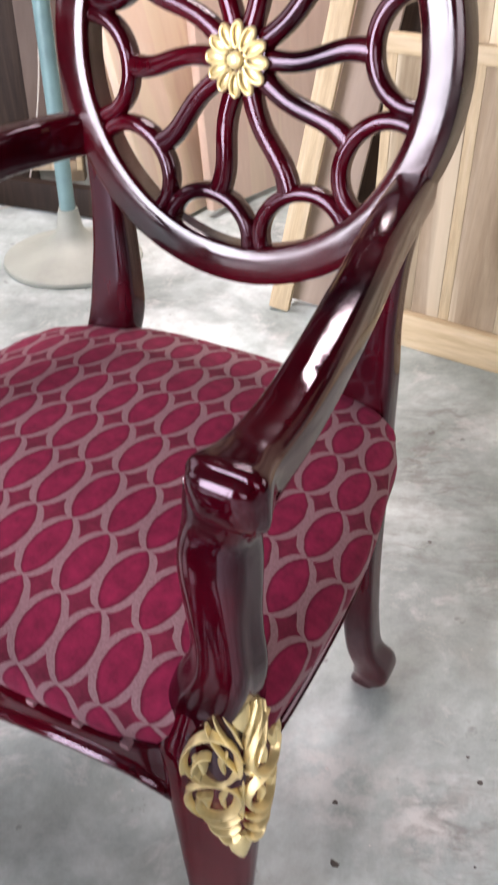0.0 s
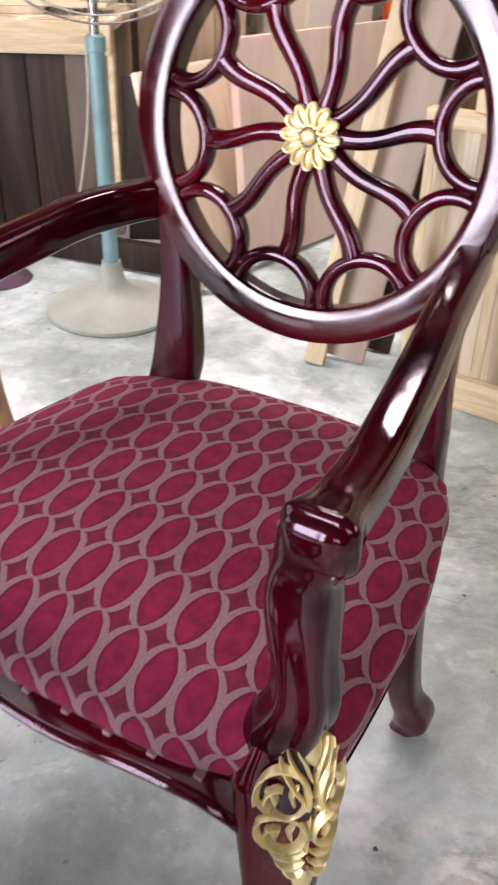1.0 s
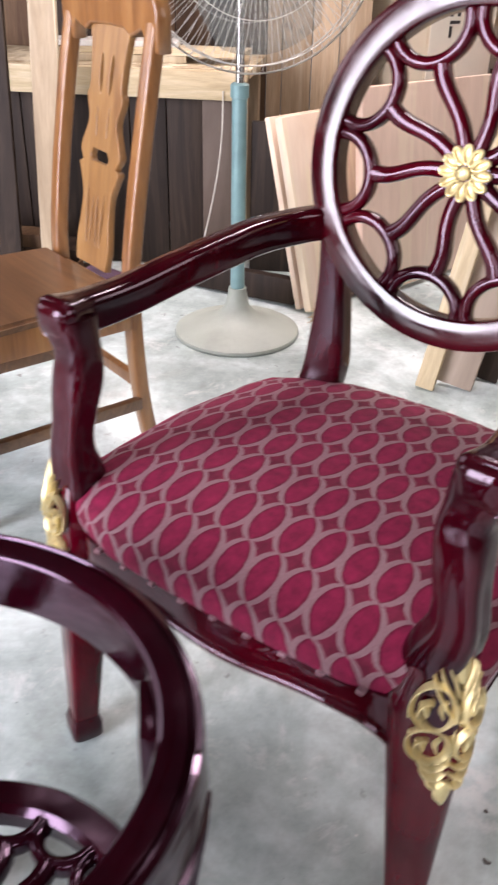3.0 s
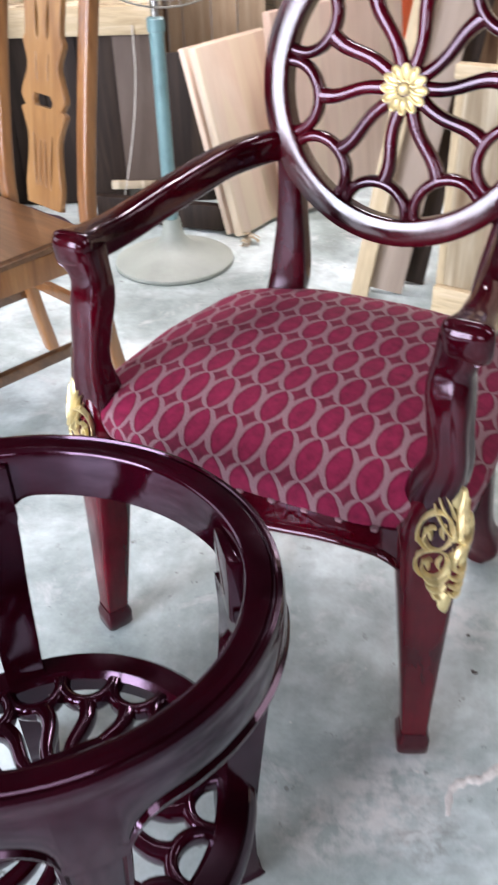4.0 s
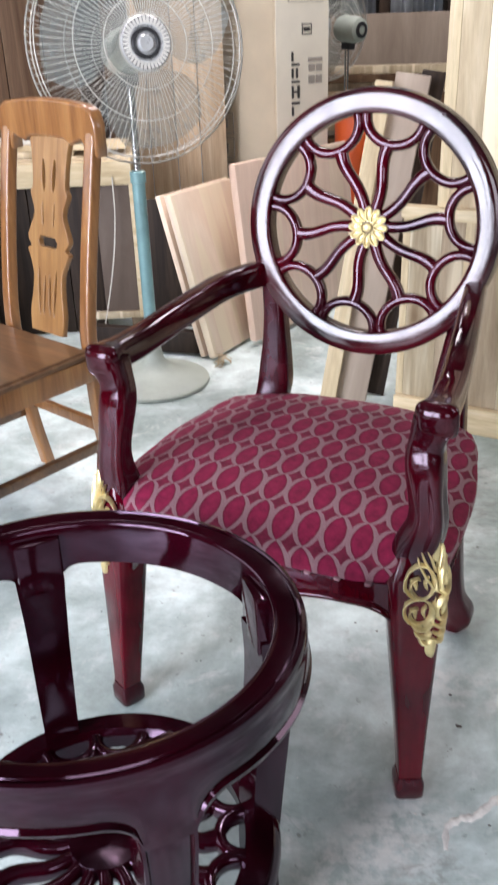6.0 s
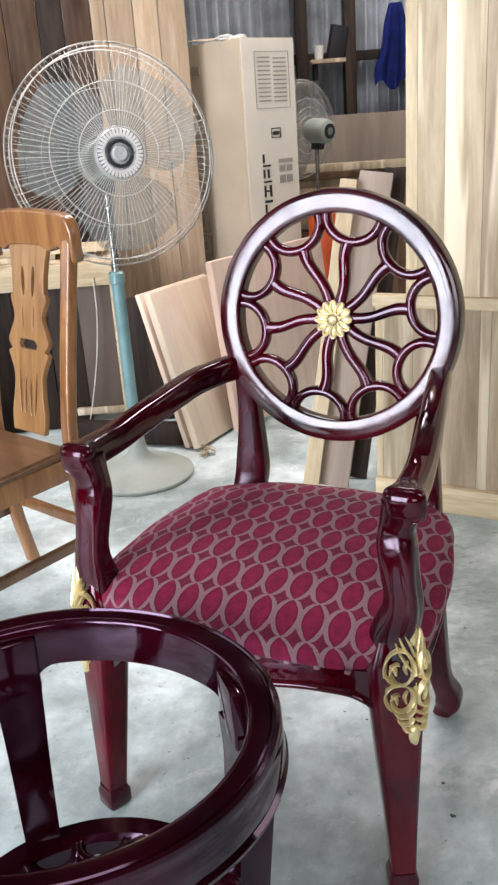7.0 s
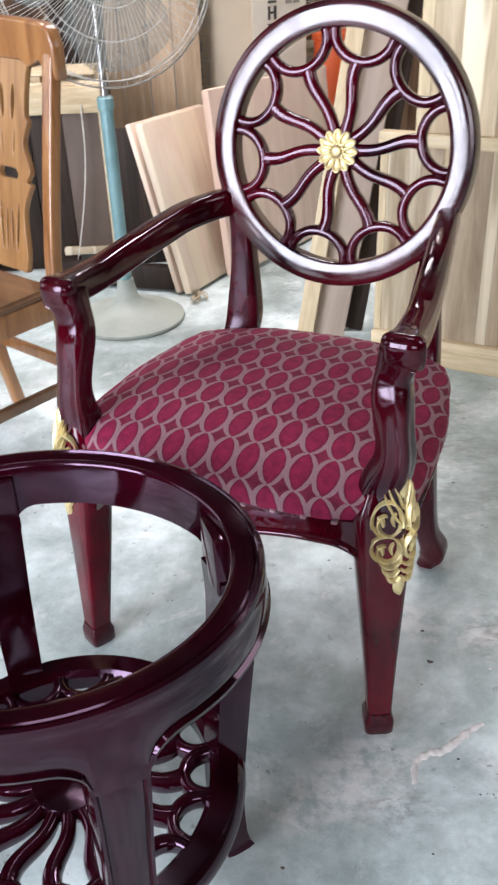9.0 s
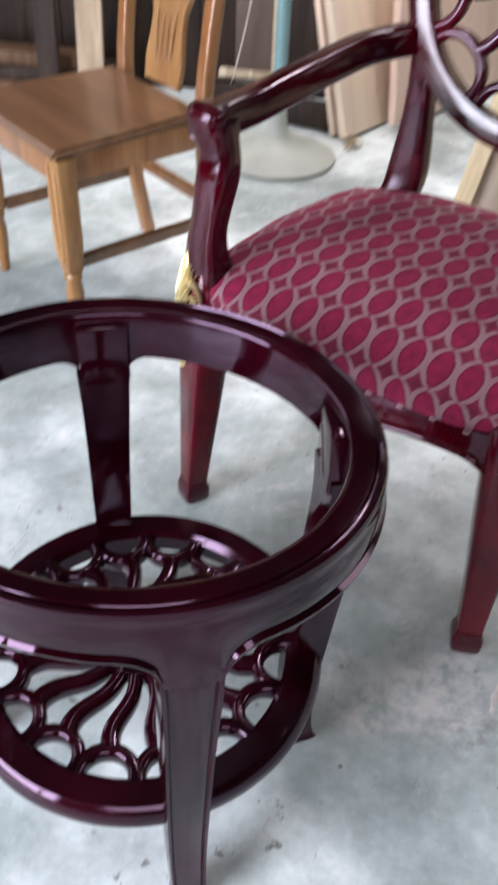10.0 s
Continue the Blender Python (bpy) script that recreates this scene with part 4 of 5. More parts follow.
# planks that lean by the end of the partition


def board_between(a, u, v, thick, mat, bevel=0.004):
    """A board from its corner a, along its foot u and up its edge v; returns mesh and pose."""
    a, u, v = Vector(a), Vector(u), Vector(v)
    z = v.normalized()
    x = (u - z * u.dot(z)).normalized()
    y = z.cross(x)
    return boxed((0, 0, 0), (u.length, thick, v.length), bevel), Matrix.Translation(a) @ Matrix((x, y, z)).transposed().to_4x4()


def leaning(name, a, u, v, thick, mat, label, category, group=""):
    bm, m = board_between(a, u, v, thick, mat, 0.011 if thick > 0.03 else 0.004)
    low = min((m @ c.co).z for c in bm.verts)
    return solid(name, bm, mat, Matrix.Translation((0, 0, -low)) @ m, label, category, group)


leaning("leaning_batten", (-0.060, 2.082, 0.0), (0.051, -0.013, 0), (0.169, 0.111, 0.99), 0.022, PINE_UPRIGHT, "pale sapwood batten leaning beside the partition", "timber", "leaning timber")
leaning("leaning_plank", (-0.005, 2.120, 0.0), (0.101, -0.026, 0), (0.180, 0.112, 1.0), 0.02, PLY_PALE, "olive brown plank leaning beside the partition", "timber", "leaning timber")
leaning("dark_plank", (0.098, 2.180, 0.0), (0.069, -0.017, 0), (0.166, 0.119, 1.005), 0.02, PLANK_DARK, "dark plank leaning behind the round chair back", "timber", "leaning timber")

# stacked planed boards on edge behind the chair
leaning("planed_board", (-0.462, 2.552, 0.0), (0.228, 0.41, 0), (-0.141, 0.090, 0.59), 0.022, SLAB_PALE, "pale pink planed board standing on edge", "board", "stacked boards")
leaning("planed_board", (-0.420, 2.528, 0.0), (0.228, 0.41, 0), (-0.141, 0.091, 0.595), 0.034, SLAB_PALE, "thicker pale pink planed board with rounded edge", "board", "stacked boards")
leaning("large_board", (-0.266, 2.672, 0.0), (0.475, 0.70, 0), (-0.063, 0.062, 0.668), 0.034, SLAB, "large dusty pink planed board standing on edge", "board", "stacked boards")
bm = bmesh.new()
for k in range(26):
    a, r = rnd.random() * 6.28, 0.035 * rnd.random()
    c = Vector((r * math.cos(a), r * math.sin(a), 0.006 + 0.022 * rnd.random()))
    pts = [c + Vector((0.012 * math.cos(t + a), 0.012 * math.sin(t + a), 0.004 * t)) for t in (0, 0.9, 1.8, 2.7, 3.6)]
    sweep(bm, pts, [(-0.003, -0.0006), (0.003, -0.0006), (0.003, 0.0006), (-0.003, 0.0006)], (0, 0, 1))
solid("wood_shavings", bm, PLANK, pose(-0.405, 2.497, 0), "small heap of curled wood shavings on the floor", "shavings", "", "stuff")

# ---- workbench with plank wall behind ----
bench = thing("workbench", pose(-0.742, 2.864, 0, 0, 0, 4) @ Matrix.Scale(1.065, 4), "rough workbench with pale pine edge beam and dark underside", "workbench")
part("edge_beam", boxed((-1.25, 0.0, 0.570), (0.012, 0.035, 0.655), 0.004), PLANK_YELLOW, bench, "pale pine edge beam")
part("bench_top", boxed((-1.25, 0.037, 0.632), (0.02, 0.46, 0.658), 0.003), PLANK, bench)
for x, y in ((-0.045, 0.10), (-1.24, 0.10), (-0.045, 0.40), (-1.24, 0.40)):
    part("bench_leg", boxed((x, y, 0), (x + 0.045, y + 0.05, 0.630), 0.003), PLANK_GREY, bench)
# front boards in the brown that holds the shade below the bench top
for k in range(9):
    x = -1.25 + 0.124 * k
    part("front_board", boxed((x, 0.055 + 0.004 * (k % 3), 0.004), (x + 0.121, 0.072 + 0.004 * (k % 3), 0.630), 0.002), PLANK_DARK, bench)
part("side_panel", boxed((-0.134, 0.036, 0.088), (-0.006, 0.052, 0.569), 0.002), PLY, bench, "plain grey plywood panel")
part("panel_edge", boxed((-0.0055, 0.030, 0.060), (0.012, 0.056, 0.569), 0.002), PLANK_YELLOW, bench, "pale edge strip")
part("foot_rail", boxed((-0.19, 0.028, 0.060), (-0.006, 0.054, 0.087), 0.002), PLANK, bench)
leaning("floor_batten", (-0.978, 2.727, 0.0), (0.487, -0.147, 0), (0.0, 0.005, 0.09), 0.05, PLANK_DARK, "dark brown timber batten lying on the floor", "timber")
for k, (x, y, z, w, d, h, r, mat) in enumerate(((-1.23, 3.05, 0.7015, 0.5, 0.20, 0.022, 8, PLANK), (-1.076, 3.06, 0.7245, 0.62, 0.16, 0.02, 1, PLANK_YELLOW), (-1.25, 3.06, 0.7455, 0.46, 0.14, 0.018, 12, WHITE))):
    solid("offcut", boxed((-w / 2, -d / 2, 0), (w / 2, d / 2, h), 0.002), mat, pose(x, y, z, 0, 0, r), "pale sawn offcut lying on the workbench", "timber", "offcuts on the bench")
cord = spline([(-0.628, 2.742, 0.60), (-0.632, 2.735, 0.45), (-0.655, 2.72, 0.28), (-0.70, 2.69, 0.08), (-0.73, 2.66, 0.006), (-0.80, 2.60, 0.004)], 8)
cord = part("cord", swept([p - Vector((-0.57, 2.75, 0)) for p in cord], rounded(0.005, 0.005, 2, 6), (0, 1, 0)), CORD, bench, "thin pale hanging cord")

for k, (x, y, z, w, d, r, mat) in enumerate(((-1.57, 2.61, 0.0, 0.62, 0.16, 6, PLANK_DARK), (-1.61, 2.59, 0.046, 0.70, 0.13, -4, BROWN_BOARD), (-1.55, 2.62, 0.092, 0.56, 0.15, 9, PLANK_DARK), (-1.63, 2.61, 0.138, 0.60, 0.10, 2, BROWN_BOARD))):
    solid("dark_offcut", boxed((-w / 2, -d / 2, 0), (w / 2, d / 2, 0.045), 0.003), mat, pose(x, y, z, 0, 0, r), "dark brown timber offcut stacked on the floor", "timber", "offcuts on the floor")

# tall boards against the wall behind the bench
backing = thing("board_screen", pose(-0.156, 3.554, 0, 0, 0, 5.5) @ Matrix.Scale(1.115, 4), "screen of tall upright boards, pale beside dark brown", "boards", "", "structure")
xs = [(-1.75, 0.20, PLANK_DARK), (-1.55, 0.17, BROWN_BOARD), (-1.38, 0.18, PLANK_DARK), (-1.20, 0.16, BROWN_BOARD), (-1.04, 0.15, BROWN_BOARD), (-0.89, 0.125, BROWN_BOARD), (-0.765, 0.095, PLANK_DARK), (-0.67, 0.105, BROWN_BOARD), (-0.565, 0.055, PLANK_TAN), (-0.51, 0.105, PLANK_TAN), (-0.405, 0.095, PLANK_TAN), (-0.31, 0.105, PLANK_TAN)]
for x, w, mat in xs:
    ob = part("board", boxed((0, 0, 0), (w - 0.003, 0.022, 2.3), 0.002), mat, backing)
    ob.location = (x, 0.004 * rnd.random(), 0)
leaning("grey_plank", (-1.362, 2.506, 0.0), (0.09, 0.007, 0), (-0.03, 0.24, 1.587), 0.02, PLANK_GREY, "weathered grey plank leaning on the workbench", "timber", "leaning timber")
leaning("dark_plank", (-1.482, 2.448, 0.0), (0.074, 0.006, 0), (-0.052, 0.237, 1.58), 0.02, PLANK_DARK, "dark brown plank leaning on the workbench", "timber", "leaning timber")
bm = bmesh.new()
for i in range(15):
    for j in range(11):
        x, y = -0.20 + 0.40 * i / 14, -0.15 + 0.30 * j / 10
        q = math.hypot(x / 0.2, y / 0.15)
        x, y = x * math.sqrt(1 - 0.5 * (y / 0.15) ** 2), y * math.sqrt(1 - 0.5 * (x / 0.20) ** 2)
        x, y = x + 0.025 * noise.noise(Vector((x * 9, y * 9, 4))), y + 0.025 * noise.noise(Vector((x * 9, y * 9, 8)))
        bm.verts.new((x, y, 0.004 + 0.12 * max(0, 1 - q) ** 0.7 + 0.02 * noise.noise(Vector((x * 16, y * 16, 1))) * max(0, 1.2 - q)))
bm.verts.ensure_lookup_table()
for i in range(14):
    for j in range(10):
        bm.faces.new([bm.verts[a] for a in (i * 11 + j, (i + 1) * 11 + j, (i + 1) * 11 + j + 1, i * 11 + j + 1)])
solid("crumpled_cloth", bm, PURPLE_CLOTH, pose(-1.15, 2.524, 0), "crumpled dull purple cloth lying on the floor", "cloth")

# ---- tall carton ----
carton = thing("tall_carton", pose(-0.163, 3.457, 0, 0, 0, 40) @ Matrix.Diagonal((1.17, 1.48, 1.10, 1)), "tall brown appliance carton with printed panels", "carton")
body = part("body", boxed((0.0, 0.0, 0), (0.268, 0.29, 1.37), 0.004), CARTON, carton)
part("printed_panel", boxed((0.003, -0.002, 0.003), (0.265, 0.0005, 1.367)), CARTON_PALE, body, "pale printed front panel", 0)
part("tape", boxed((0.004, 0.115, 1.3695), (0.264, 0.165, 1.3715)), CARTON_PALE, body, "", 0)
part("flap_edge", boxed((-0.003, 0.004, 0.30), (0.0005, 0.09, 1.36)), CARTON, body, "folded carton edge", 0)
part("top_flap", boxed((0.0, 0.0, 0.0), (0.11, 0.15, 0.005), 0.001, pose(0.005, 0.13, 1.374, 4, -6, 3)), CARTON, body, "loose folded carton flap")


def print_bars(rows, mat, y=-0.0045):
    for x0, x1, z0, z1 in rows:
        part("print_bar", boxed((x0 * 1.22, y, z0), (x1 * 1.22, -0.003, z1)), mat, carton, "", 0)


print_bars([(0.062, 0.112, 1.295 - 0.016 * k, 1.300 - 0.016 * k) for k in range(11)] + [(0.125, 0.180, 1.292 - 0.016 * k, 1.297 - 0.016 * k) for k in range(11)], GREY_INK)
print_bars([(0.050, 0.192, 1.318, 1.320), (0.050, 0.192, 1.108, 1.110), (0.050, 0.052, 1.108, 1.320), (0.190, 0.192, 1.108, 1.320)], GREY_INK)
print_bars([(0.105, 0.145, 1.030, 1.033), (0.105, 0.145, 0.994, 0.997), (0.105, 0.108, 0.994, 1.033), (0.142, 0.145, 0.994, 1.033), (0.112, 0.138, 1.006, 1.020)], INK)
print_bars([(0.130, 0.190, 0.895, 0.910), (0.132, 0.158, 0.860, 0.885), (0.163, 0.188, 0.860, 0.885), (0.132, 0.158, 0.815, 0.845), (0.163, 0.188, 0.815, 0.845)], GREY_INK)
# bold maker's mark as plain upright shapes
print_bars([(0.062, 0.070, 0.90, 0.935), (0.062, 0.095, 0.885, 0.893), (0.062, 0.070, 0.84, 0.875), (0.080, 0.088, 0.84, 0.875), (0.062, 0.095, 0.822, 0.830), (0.062, 0.070, 0.765, 0.812), (0.085, 0.095, 0.765, 0.812), (0.072, 0.083, 0.785, 0.793), (0.062, 0.095, 0.742, 0.752), (0.062, 0.070, 0.70, 0.735)], INK)
# small framed marks on the side of the carton
for z0, n in ((1.255, 1), (0.62, 1), (0.52, 1), (0.42, 1)):
    w = 0.032 if z0 > 1 else 0.085
    for y0, y1, a, b in ((0.20, 0.20 + w, 0, 0.003), (0.20, 0.20 + w, w - 0.003, w), (0.20, 0.203, 0, w), (0.197 + w, 0.20 + w, 0, w), (0.20 + w * 0.35, 0.20 + w * 0.62, w * 0.25, w * 0.7)):
        part("print_bar", boxed((-0.0045, y0, z0 + a), (-0.001, y1, z0 + b)), GREY_INK, carton, "", 0)

# crushed plastic wrap on top of the carton
bm = bmesh.new()
for k in range(4):
    bmesh.ops.create_icosphere(bm, subdivisions=3, radius=0.018 + 0.010 * rnd.random(), matrix=Matrix.Translation((0.01 + 0.028 * k, 0.03 + 0.06 * rnd.random(), 0.004)))
for v in bm.verts:
    v.co += 0.020 * noise.noise_vector(v.co * 38) + 0.008 * noise.noise_vector(v.co * 110)
    v.co.z = max(0.0, v.co.z * 0.62)
solid("crumpled_wrap", bm, WHITE, carton.matrix_world @ pose(0, 0, 1.371), "crumpled white plastic wrap on top of the carton", "wrap")

# orange plastic bin seen through the chair back
bm = lathe(bmesh.new(), [(0, 0), (0.07, 0), (0.08, 0.30), (0.085, 0.60), (0.086, 0.66), (0.094, 0.665), (0.094, 0.69), (0.082, 0.692), (0.076, 0.60), (0.06, 0.02), (0, 0.02)], 32)
solid("orange_bin", bm, ORANGE, pose(0.21, 3.72, 0) @ Matrix.Scale(1.117, 4), "tall orange plastic bin on the floor", "bin")

# ---- far end: half wall, shelf, cloth, timber pile ----
FAR = Matrix.Translation((0.365, 5.79, 0)) @ Matrix.Scale(1.25, 4) @ Matrix.Translation((-0.5, -4.7, 0))
solid("plywood_half_wall", boxed((0.20, 4.70, 0), (2.2, 4.72, 0.925), 0.002), PLY_PALE, FAR, "half wall of pale brown plywood sheets", "wall", "", "structure")
for x in (0.40, 0.66, 1.02, 1.5):
    solid("wall_post", boxed((x, 4.72, 0), (x + 0.06, 4.86, 2.62), 0.003), PLANK_DARK, FAR, "dark timber post against the metal wall", "post", "wall posts", "structure")
solid("wall_rail", boxed((0.2, 4.80, 1.20), (2.2, 4.86, 1.25), 0.003), PLANK_DARK, FAR, "dark timber rail on the metal wall", "rail", "", "structure")
shelf2 = thing("wall_shelf", FAR @ pose(0.465, 4.62, 1.19), "small dark wooden shelf on the metal wall", "shelf")
part("shelf_board", boxed((0, 0, 0), (0.185, 0.18, 0.02), 0.002), PLANK_GREY, shelf2)
part("bracket", boxed((0.02, 0.03, -0.08), (0.04, 0.18, -0.001), 0.002), PLANK_DARK, shelf2)
solid("black_box", boxed((-0.045, -0.025, 0), (0.045, 0.025, 0.165), 0.008), BLACK, FAR @ pose(0.600, 4.71, 1.212, 8, 9, 14), "black plastic case standing tilted on the shelf", "case")
solid("white_cup", lathe(bmesh.new(), [(0, 0), (0.022, 0), (0.030, 0.07), (0.027, 0.07), (0.018, 0.006), (0, 0.006)], 20), WHITE, FAR @ pose(0.515, 4.70, 1.211), "small white cup on the shelf", "cup")
bm = bmesh.new()
NX, NZ = 26, 14
for i in range(NX + 1):
    for j in range(NZ + 1):
        s, t = i / NX, j / NZ
        w = 0.07 + 0.14 * min(1, t * 1.3)
        x = (s - 0.5) * w * (1 + 0.08 * math.sin(9 * t))
        y = 0.02 * math.sin(s * 19 + 2 * t) * (0.25 + t) + 0.012 * math.sin(s * 7)
        bm.verts.new((x, y - 0.03, -0.40 * t + 0.025 * math.sin(s * 11) * t))
bm.verts.ensure_lookup_table()
for i in range(NX):
    for j in range(NZ):
        a = i * (NZ + 1) + j
        bm.faces.new([bm.verts[q] for q in (a, a + 1, a + NZ + 2, a + NZ + 1)])
bmesh.ops.solidify(bm, geom=bm.faces[:], thickness=0.006)
solid("coat_hook", lathe(bmesh.new(), [(0, 0), (0.008, 0), (0.008, 0.20), (0.013, 0.205), (0, 0.21)], 12, pose(0, 0, 0, 90)), BLACK, FAR @ pose(0.925, 4.90, 1.445), "dark wall hook holding a jacket", "hook")
solid("hanging_blue_jacket", bm, BLUE_CLOTH, FAR @ pose(0.925, 4.70, 1.46), "deep blue cloth jacket hanging on the wall", "jacket")
for k in range(19):
    w = 0.7 + 0.4 * rnd.random()
    solid("sawn_timber", boxed((-w / 2, -0.06, 0), (w / 2, 0.06, 0.036), 0.002), (PLANK_GREY, BROWN_BOARD, PLANK, PLANK_TAN)[k % 4], FAR @ pose(0.78 + 0.06 * rnd.random(), 4.30 + 0.05 * rnd.random(), 0.0365 * k, 0, 0, rnd.uniform(-9, 9)), "sawn timber length in an untidy pile", "timber", "timber pile")
leaning("brown_panel", (0.333, 3.214, 0.0), (0.334, 0.24, 0), (0.063, 0.162, 0.819), 0.018, BROWN_BOARD, "brown panel leaning behind the partition", "board")
solid("white_batten", boxed((0, -0.012, 0), (0.42, 0.016, 0.024), 0.002), WHITE, Matrix.Translation((0.385, 3.388, 0.818)) @ Matrix.Rotation(math.atan2(0.24, 0.334), 4, "Z") @ Matrix.Rotation(radians(-2), 4, "Y"), "white painted batten lying along the panel top", "timber")
solid("dark_sheet", boxed((0.0, 0.0, 0.0), (0.317, 0.016, 0.535), 0.002), PLANK_DARK, pose(-0.72, 2.93, 0, 0, 0, 5), "dark brown sheet standing behind the planed boards", "board")

# ---- pedestal fans ----


def ring_tube(bm, r, z, tube, n=72, k=6, m=None):
    sweep(bm, [(r * math.cos(2 * math.pi * i / n), r * math.sin(2 * math.pi * i / n), z) for i in range(n)], rounded(tube, tube, 2, k), (0, 0, 1), True)
    return bm


def guard(R, depth, wires, front, owner, name, off):
    """Half of a fan's wire cage: its rings, and each wire a piece; its axis is z, the front half bulges to +z."""
    s = 1 if front else -1
    bm = bmesh.new()
    for r, z, t in ((0.078, depth, 0.003), (0.123, depth * 0.975, 0.003), (0.200 * R / 0.315, depth * 0.80, 0.003), (R * 0.945, depth * 0.33, 0.004), (R, 0.0, 0.006)):
        ring_tube(bm, r, s * z, t)
    cage = part(name, bm, WIRE, owner, "chromed wire guard", 60)
    cage.matrix_basis = off
    prof = [(0.075, depth), (0.12, depth * 0.97), (0.20 * R / 0.3, depth * 0.80), (0.26 * R / 0.3, depth * 0.52), (R * 0.965, depth * 0.20), (R, 0.0)]
    prof = spline([(r, z, 0) for r, z in prof], 2)
    pts = []
    for i, p in enumerate(prof):
        b = 0.05 * (1 - i / (len(prof) - 1))
        pts.append((p.x * math.cos(b), p.x * math.sin(b), s * p.y))
    me = finish("wire", swept(pts, [(-0.0008, -0.0005), (0.0008, -0.0005), (0, 0.0009)], (0, 0, 1), False, False), WIRE, 60)
    for k in range(wires):
        ob = part("wire", me, None, cage)
        ob.rotation_euler = (0, 0, 2 * math.pi * k / wires)


def blade_mesh(R, a0, sweep_deg=112, pitch=0.05):
    bm = bmesh.new()
    rows = []
    for i in range(9):
        r = 0.06 + (R - 0.06) * i / 8
        width = math.radians(sweep_deg) * (0.62 + 0.38 * math.sin(math.pi * (i / 8) ** 0.8)) * (1.0 if i < 7 else 0.93 - 0.05 * (i - 7))
        row = []
        for j in range(11):
            t = j / 10 - 0.5
            a = a0 + t * width + 0.25 * (i / 8)
            row.append(bm.verts.new((r * math.cos(a), r * math.sin(a), -pitch * 1.6 * t * (0.5 + r / R * 0.6) - 0.012)))
        rows.append(row)
    for p, q in zip(rows, rows[1:]):
        for j in range(10):
            bm.faces.new((p[j], p[j + 1], q[j + 1], q[j]))
    bmesh.ops.solidify(bm, geom=bm.faces[:], thickness=0.002)
    return bm


def pedestal_fan(x, y, hub_z, aim, R, label):
    """aim: which way the cage looks, as a vector."""
    fan = thing("pedestal_fan", pose(x, y, 0), label, "fan", "pedestal fans")
    part("base", lathe(bmesh.new(), [(0, 0.0), (0.192, 0.0), (0.196, 0.006), (0.194, 0.014), (0.180, 0.022), (0.12, 0.040), (0.065, 0.062), (0.038, 0.090), (0.030, 0.13), (0.027, 0.15), (0, 0.15)], 56), FAN_PAINT, fan, "pale green enamelled round base")
    part("pole", lathe(bmesh.new(), [(0, 0.15), (0.0215, 0.15), (0.0215, 0.70), (0.026, 0.702), (0.026, 0.735), (0.019, 0.74), (0, 0.74)], 24), TEAL, fan, "teal enamelled pole")
    part("inner_pole", lathe(bmesh.new(), [(0, 0.74), (0.0125, 0.74), (0.0125, hub_z - 0.07), (0, hub_z - 0.07)], 20), CHROME, fan, "chromed sliding pole")
    z = Vector(aim).normalized()
    xx = Vector((0, 0, 1)).cross(z).normalized()
    m = Matrix.Translation((0, 0, hub_z)) @ Matrix((xx, z.cross(xx), z)).transposed().to_4x4()
    head = part("head", lathe(bmesh.new(), [(0, -0.11), (0.03, -0.108), (0.058, -0.095), (0.066, -0.06), (0.068, 0.02), (0.060, 0.045), (0.02, 0.05), (0, 0.05)], 36), FAN_PAINT, fan, "pale green motor housing")
    head.matrix_basis = m
    part("rear_cap", lathe(bmesh.new(), [(0.022, -0.1105), (0.022, -0.1125), (0.040, -0.1085), (0.040, -0.1055)], 28), BLACK, head)
    part("neck", boxed((-0.022, -0.10, -0.045), (0.022, -0.05, 0.02), 0.006), BLACK, head)
    off = pose(0, 0, 0.13)
    guard(R, 0.075, 96, True, fan, "front_guard", m @ off)
    guard(R, 0.075, 72, False, fan, "rear_guard", m @ off)
    cap = part("hub_badge", lathe(bmesh.new(), [(0, 0.080), (0.020, 0.082), (0.024, 0.078), (0.026, 0.072), (0.044, 0.072), (0.047, 0.079), (0.070, 0.077), (0.075, 0.070), (0.06, 0.066), (0, 0.066)], 40), SILVER, head, "ribbed silver hub badge")
    cap.matrix_basis = off
    dark = bmesh.new()
    for k in range(36):
        a = 2 * math.pi * k / 36
        box(dark, (0.051, -0.0041, 0.0775), (0.0695, 0.0041, 0.0805), 0, Matrix.Rotation(a, 4, "Z"))
    part("badge_band", lathe(bmesh.new(), [(0.049, 0.0766), (0.049, 0.0783), (0.070, 0.0783), (0.070, 0.0760)], 40), BLACK, cap)
    ob = part("badge_ribs", dark, WHITE, cap, "white ribbed rim")
    part("badge_ring", ring_tube(bmesh.new(), 0.0365, 0.0745, 0.012, 40, 8), BLACK, cap)
    for k in range(3):
        ob = part("blade", blade_mesh(R * 0.87, 2 * math.pi * k / 3 + 0.5), BLADE, head, "translucent smoky blade", 60)
        ob.matrix_basis = off
    return fan


pedestal_fan(-0.632, 2.345, 1.092, (0.40, -0.90, 0.12), 0.326, "pedestal fan with wire cage on a teal pole")
pedestal_fan(0.245, 4.59, 1.09, (-0.62, 0.75, 0.05), 0.268, "smaller pedestal fan turned away, beside the carton")

# ---- carved teak dining chair ----
dining = thing("dining_chair", pose(-0.796, 1.610, 0, 0, 0, -40) @ Matrix.Diagonal((0.96, 0.96, 1, 1)), "honey-coloured varnished teak dining chair with pierced splat", "chair")


def post_y(z):
    return 0.0 + 0.10 * max(0.0, (z - 0.45) / 0.55) ** 1.3


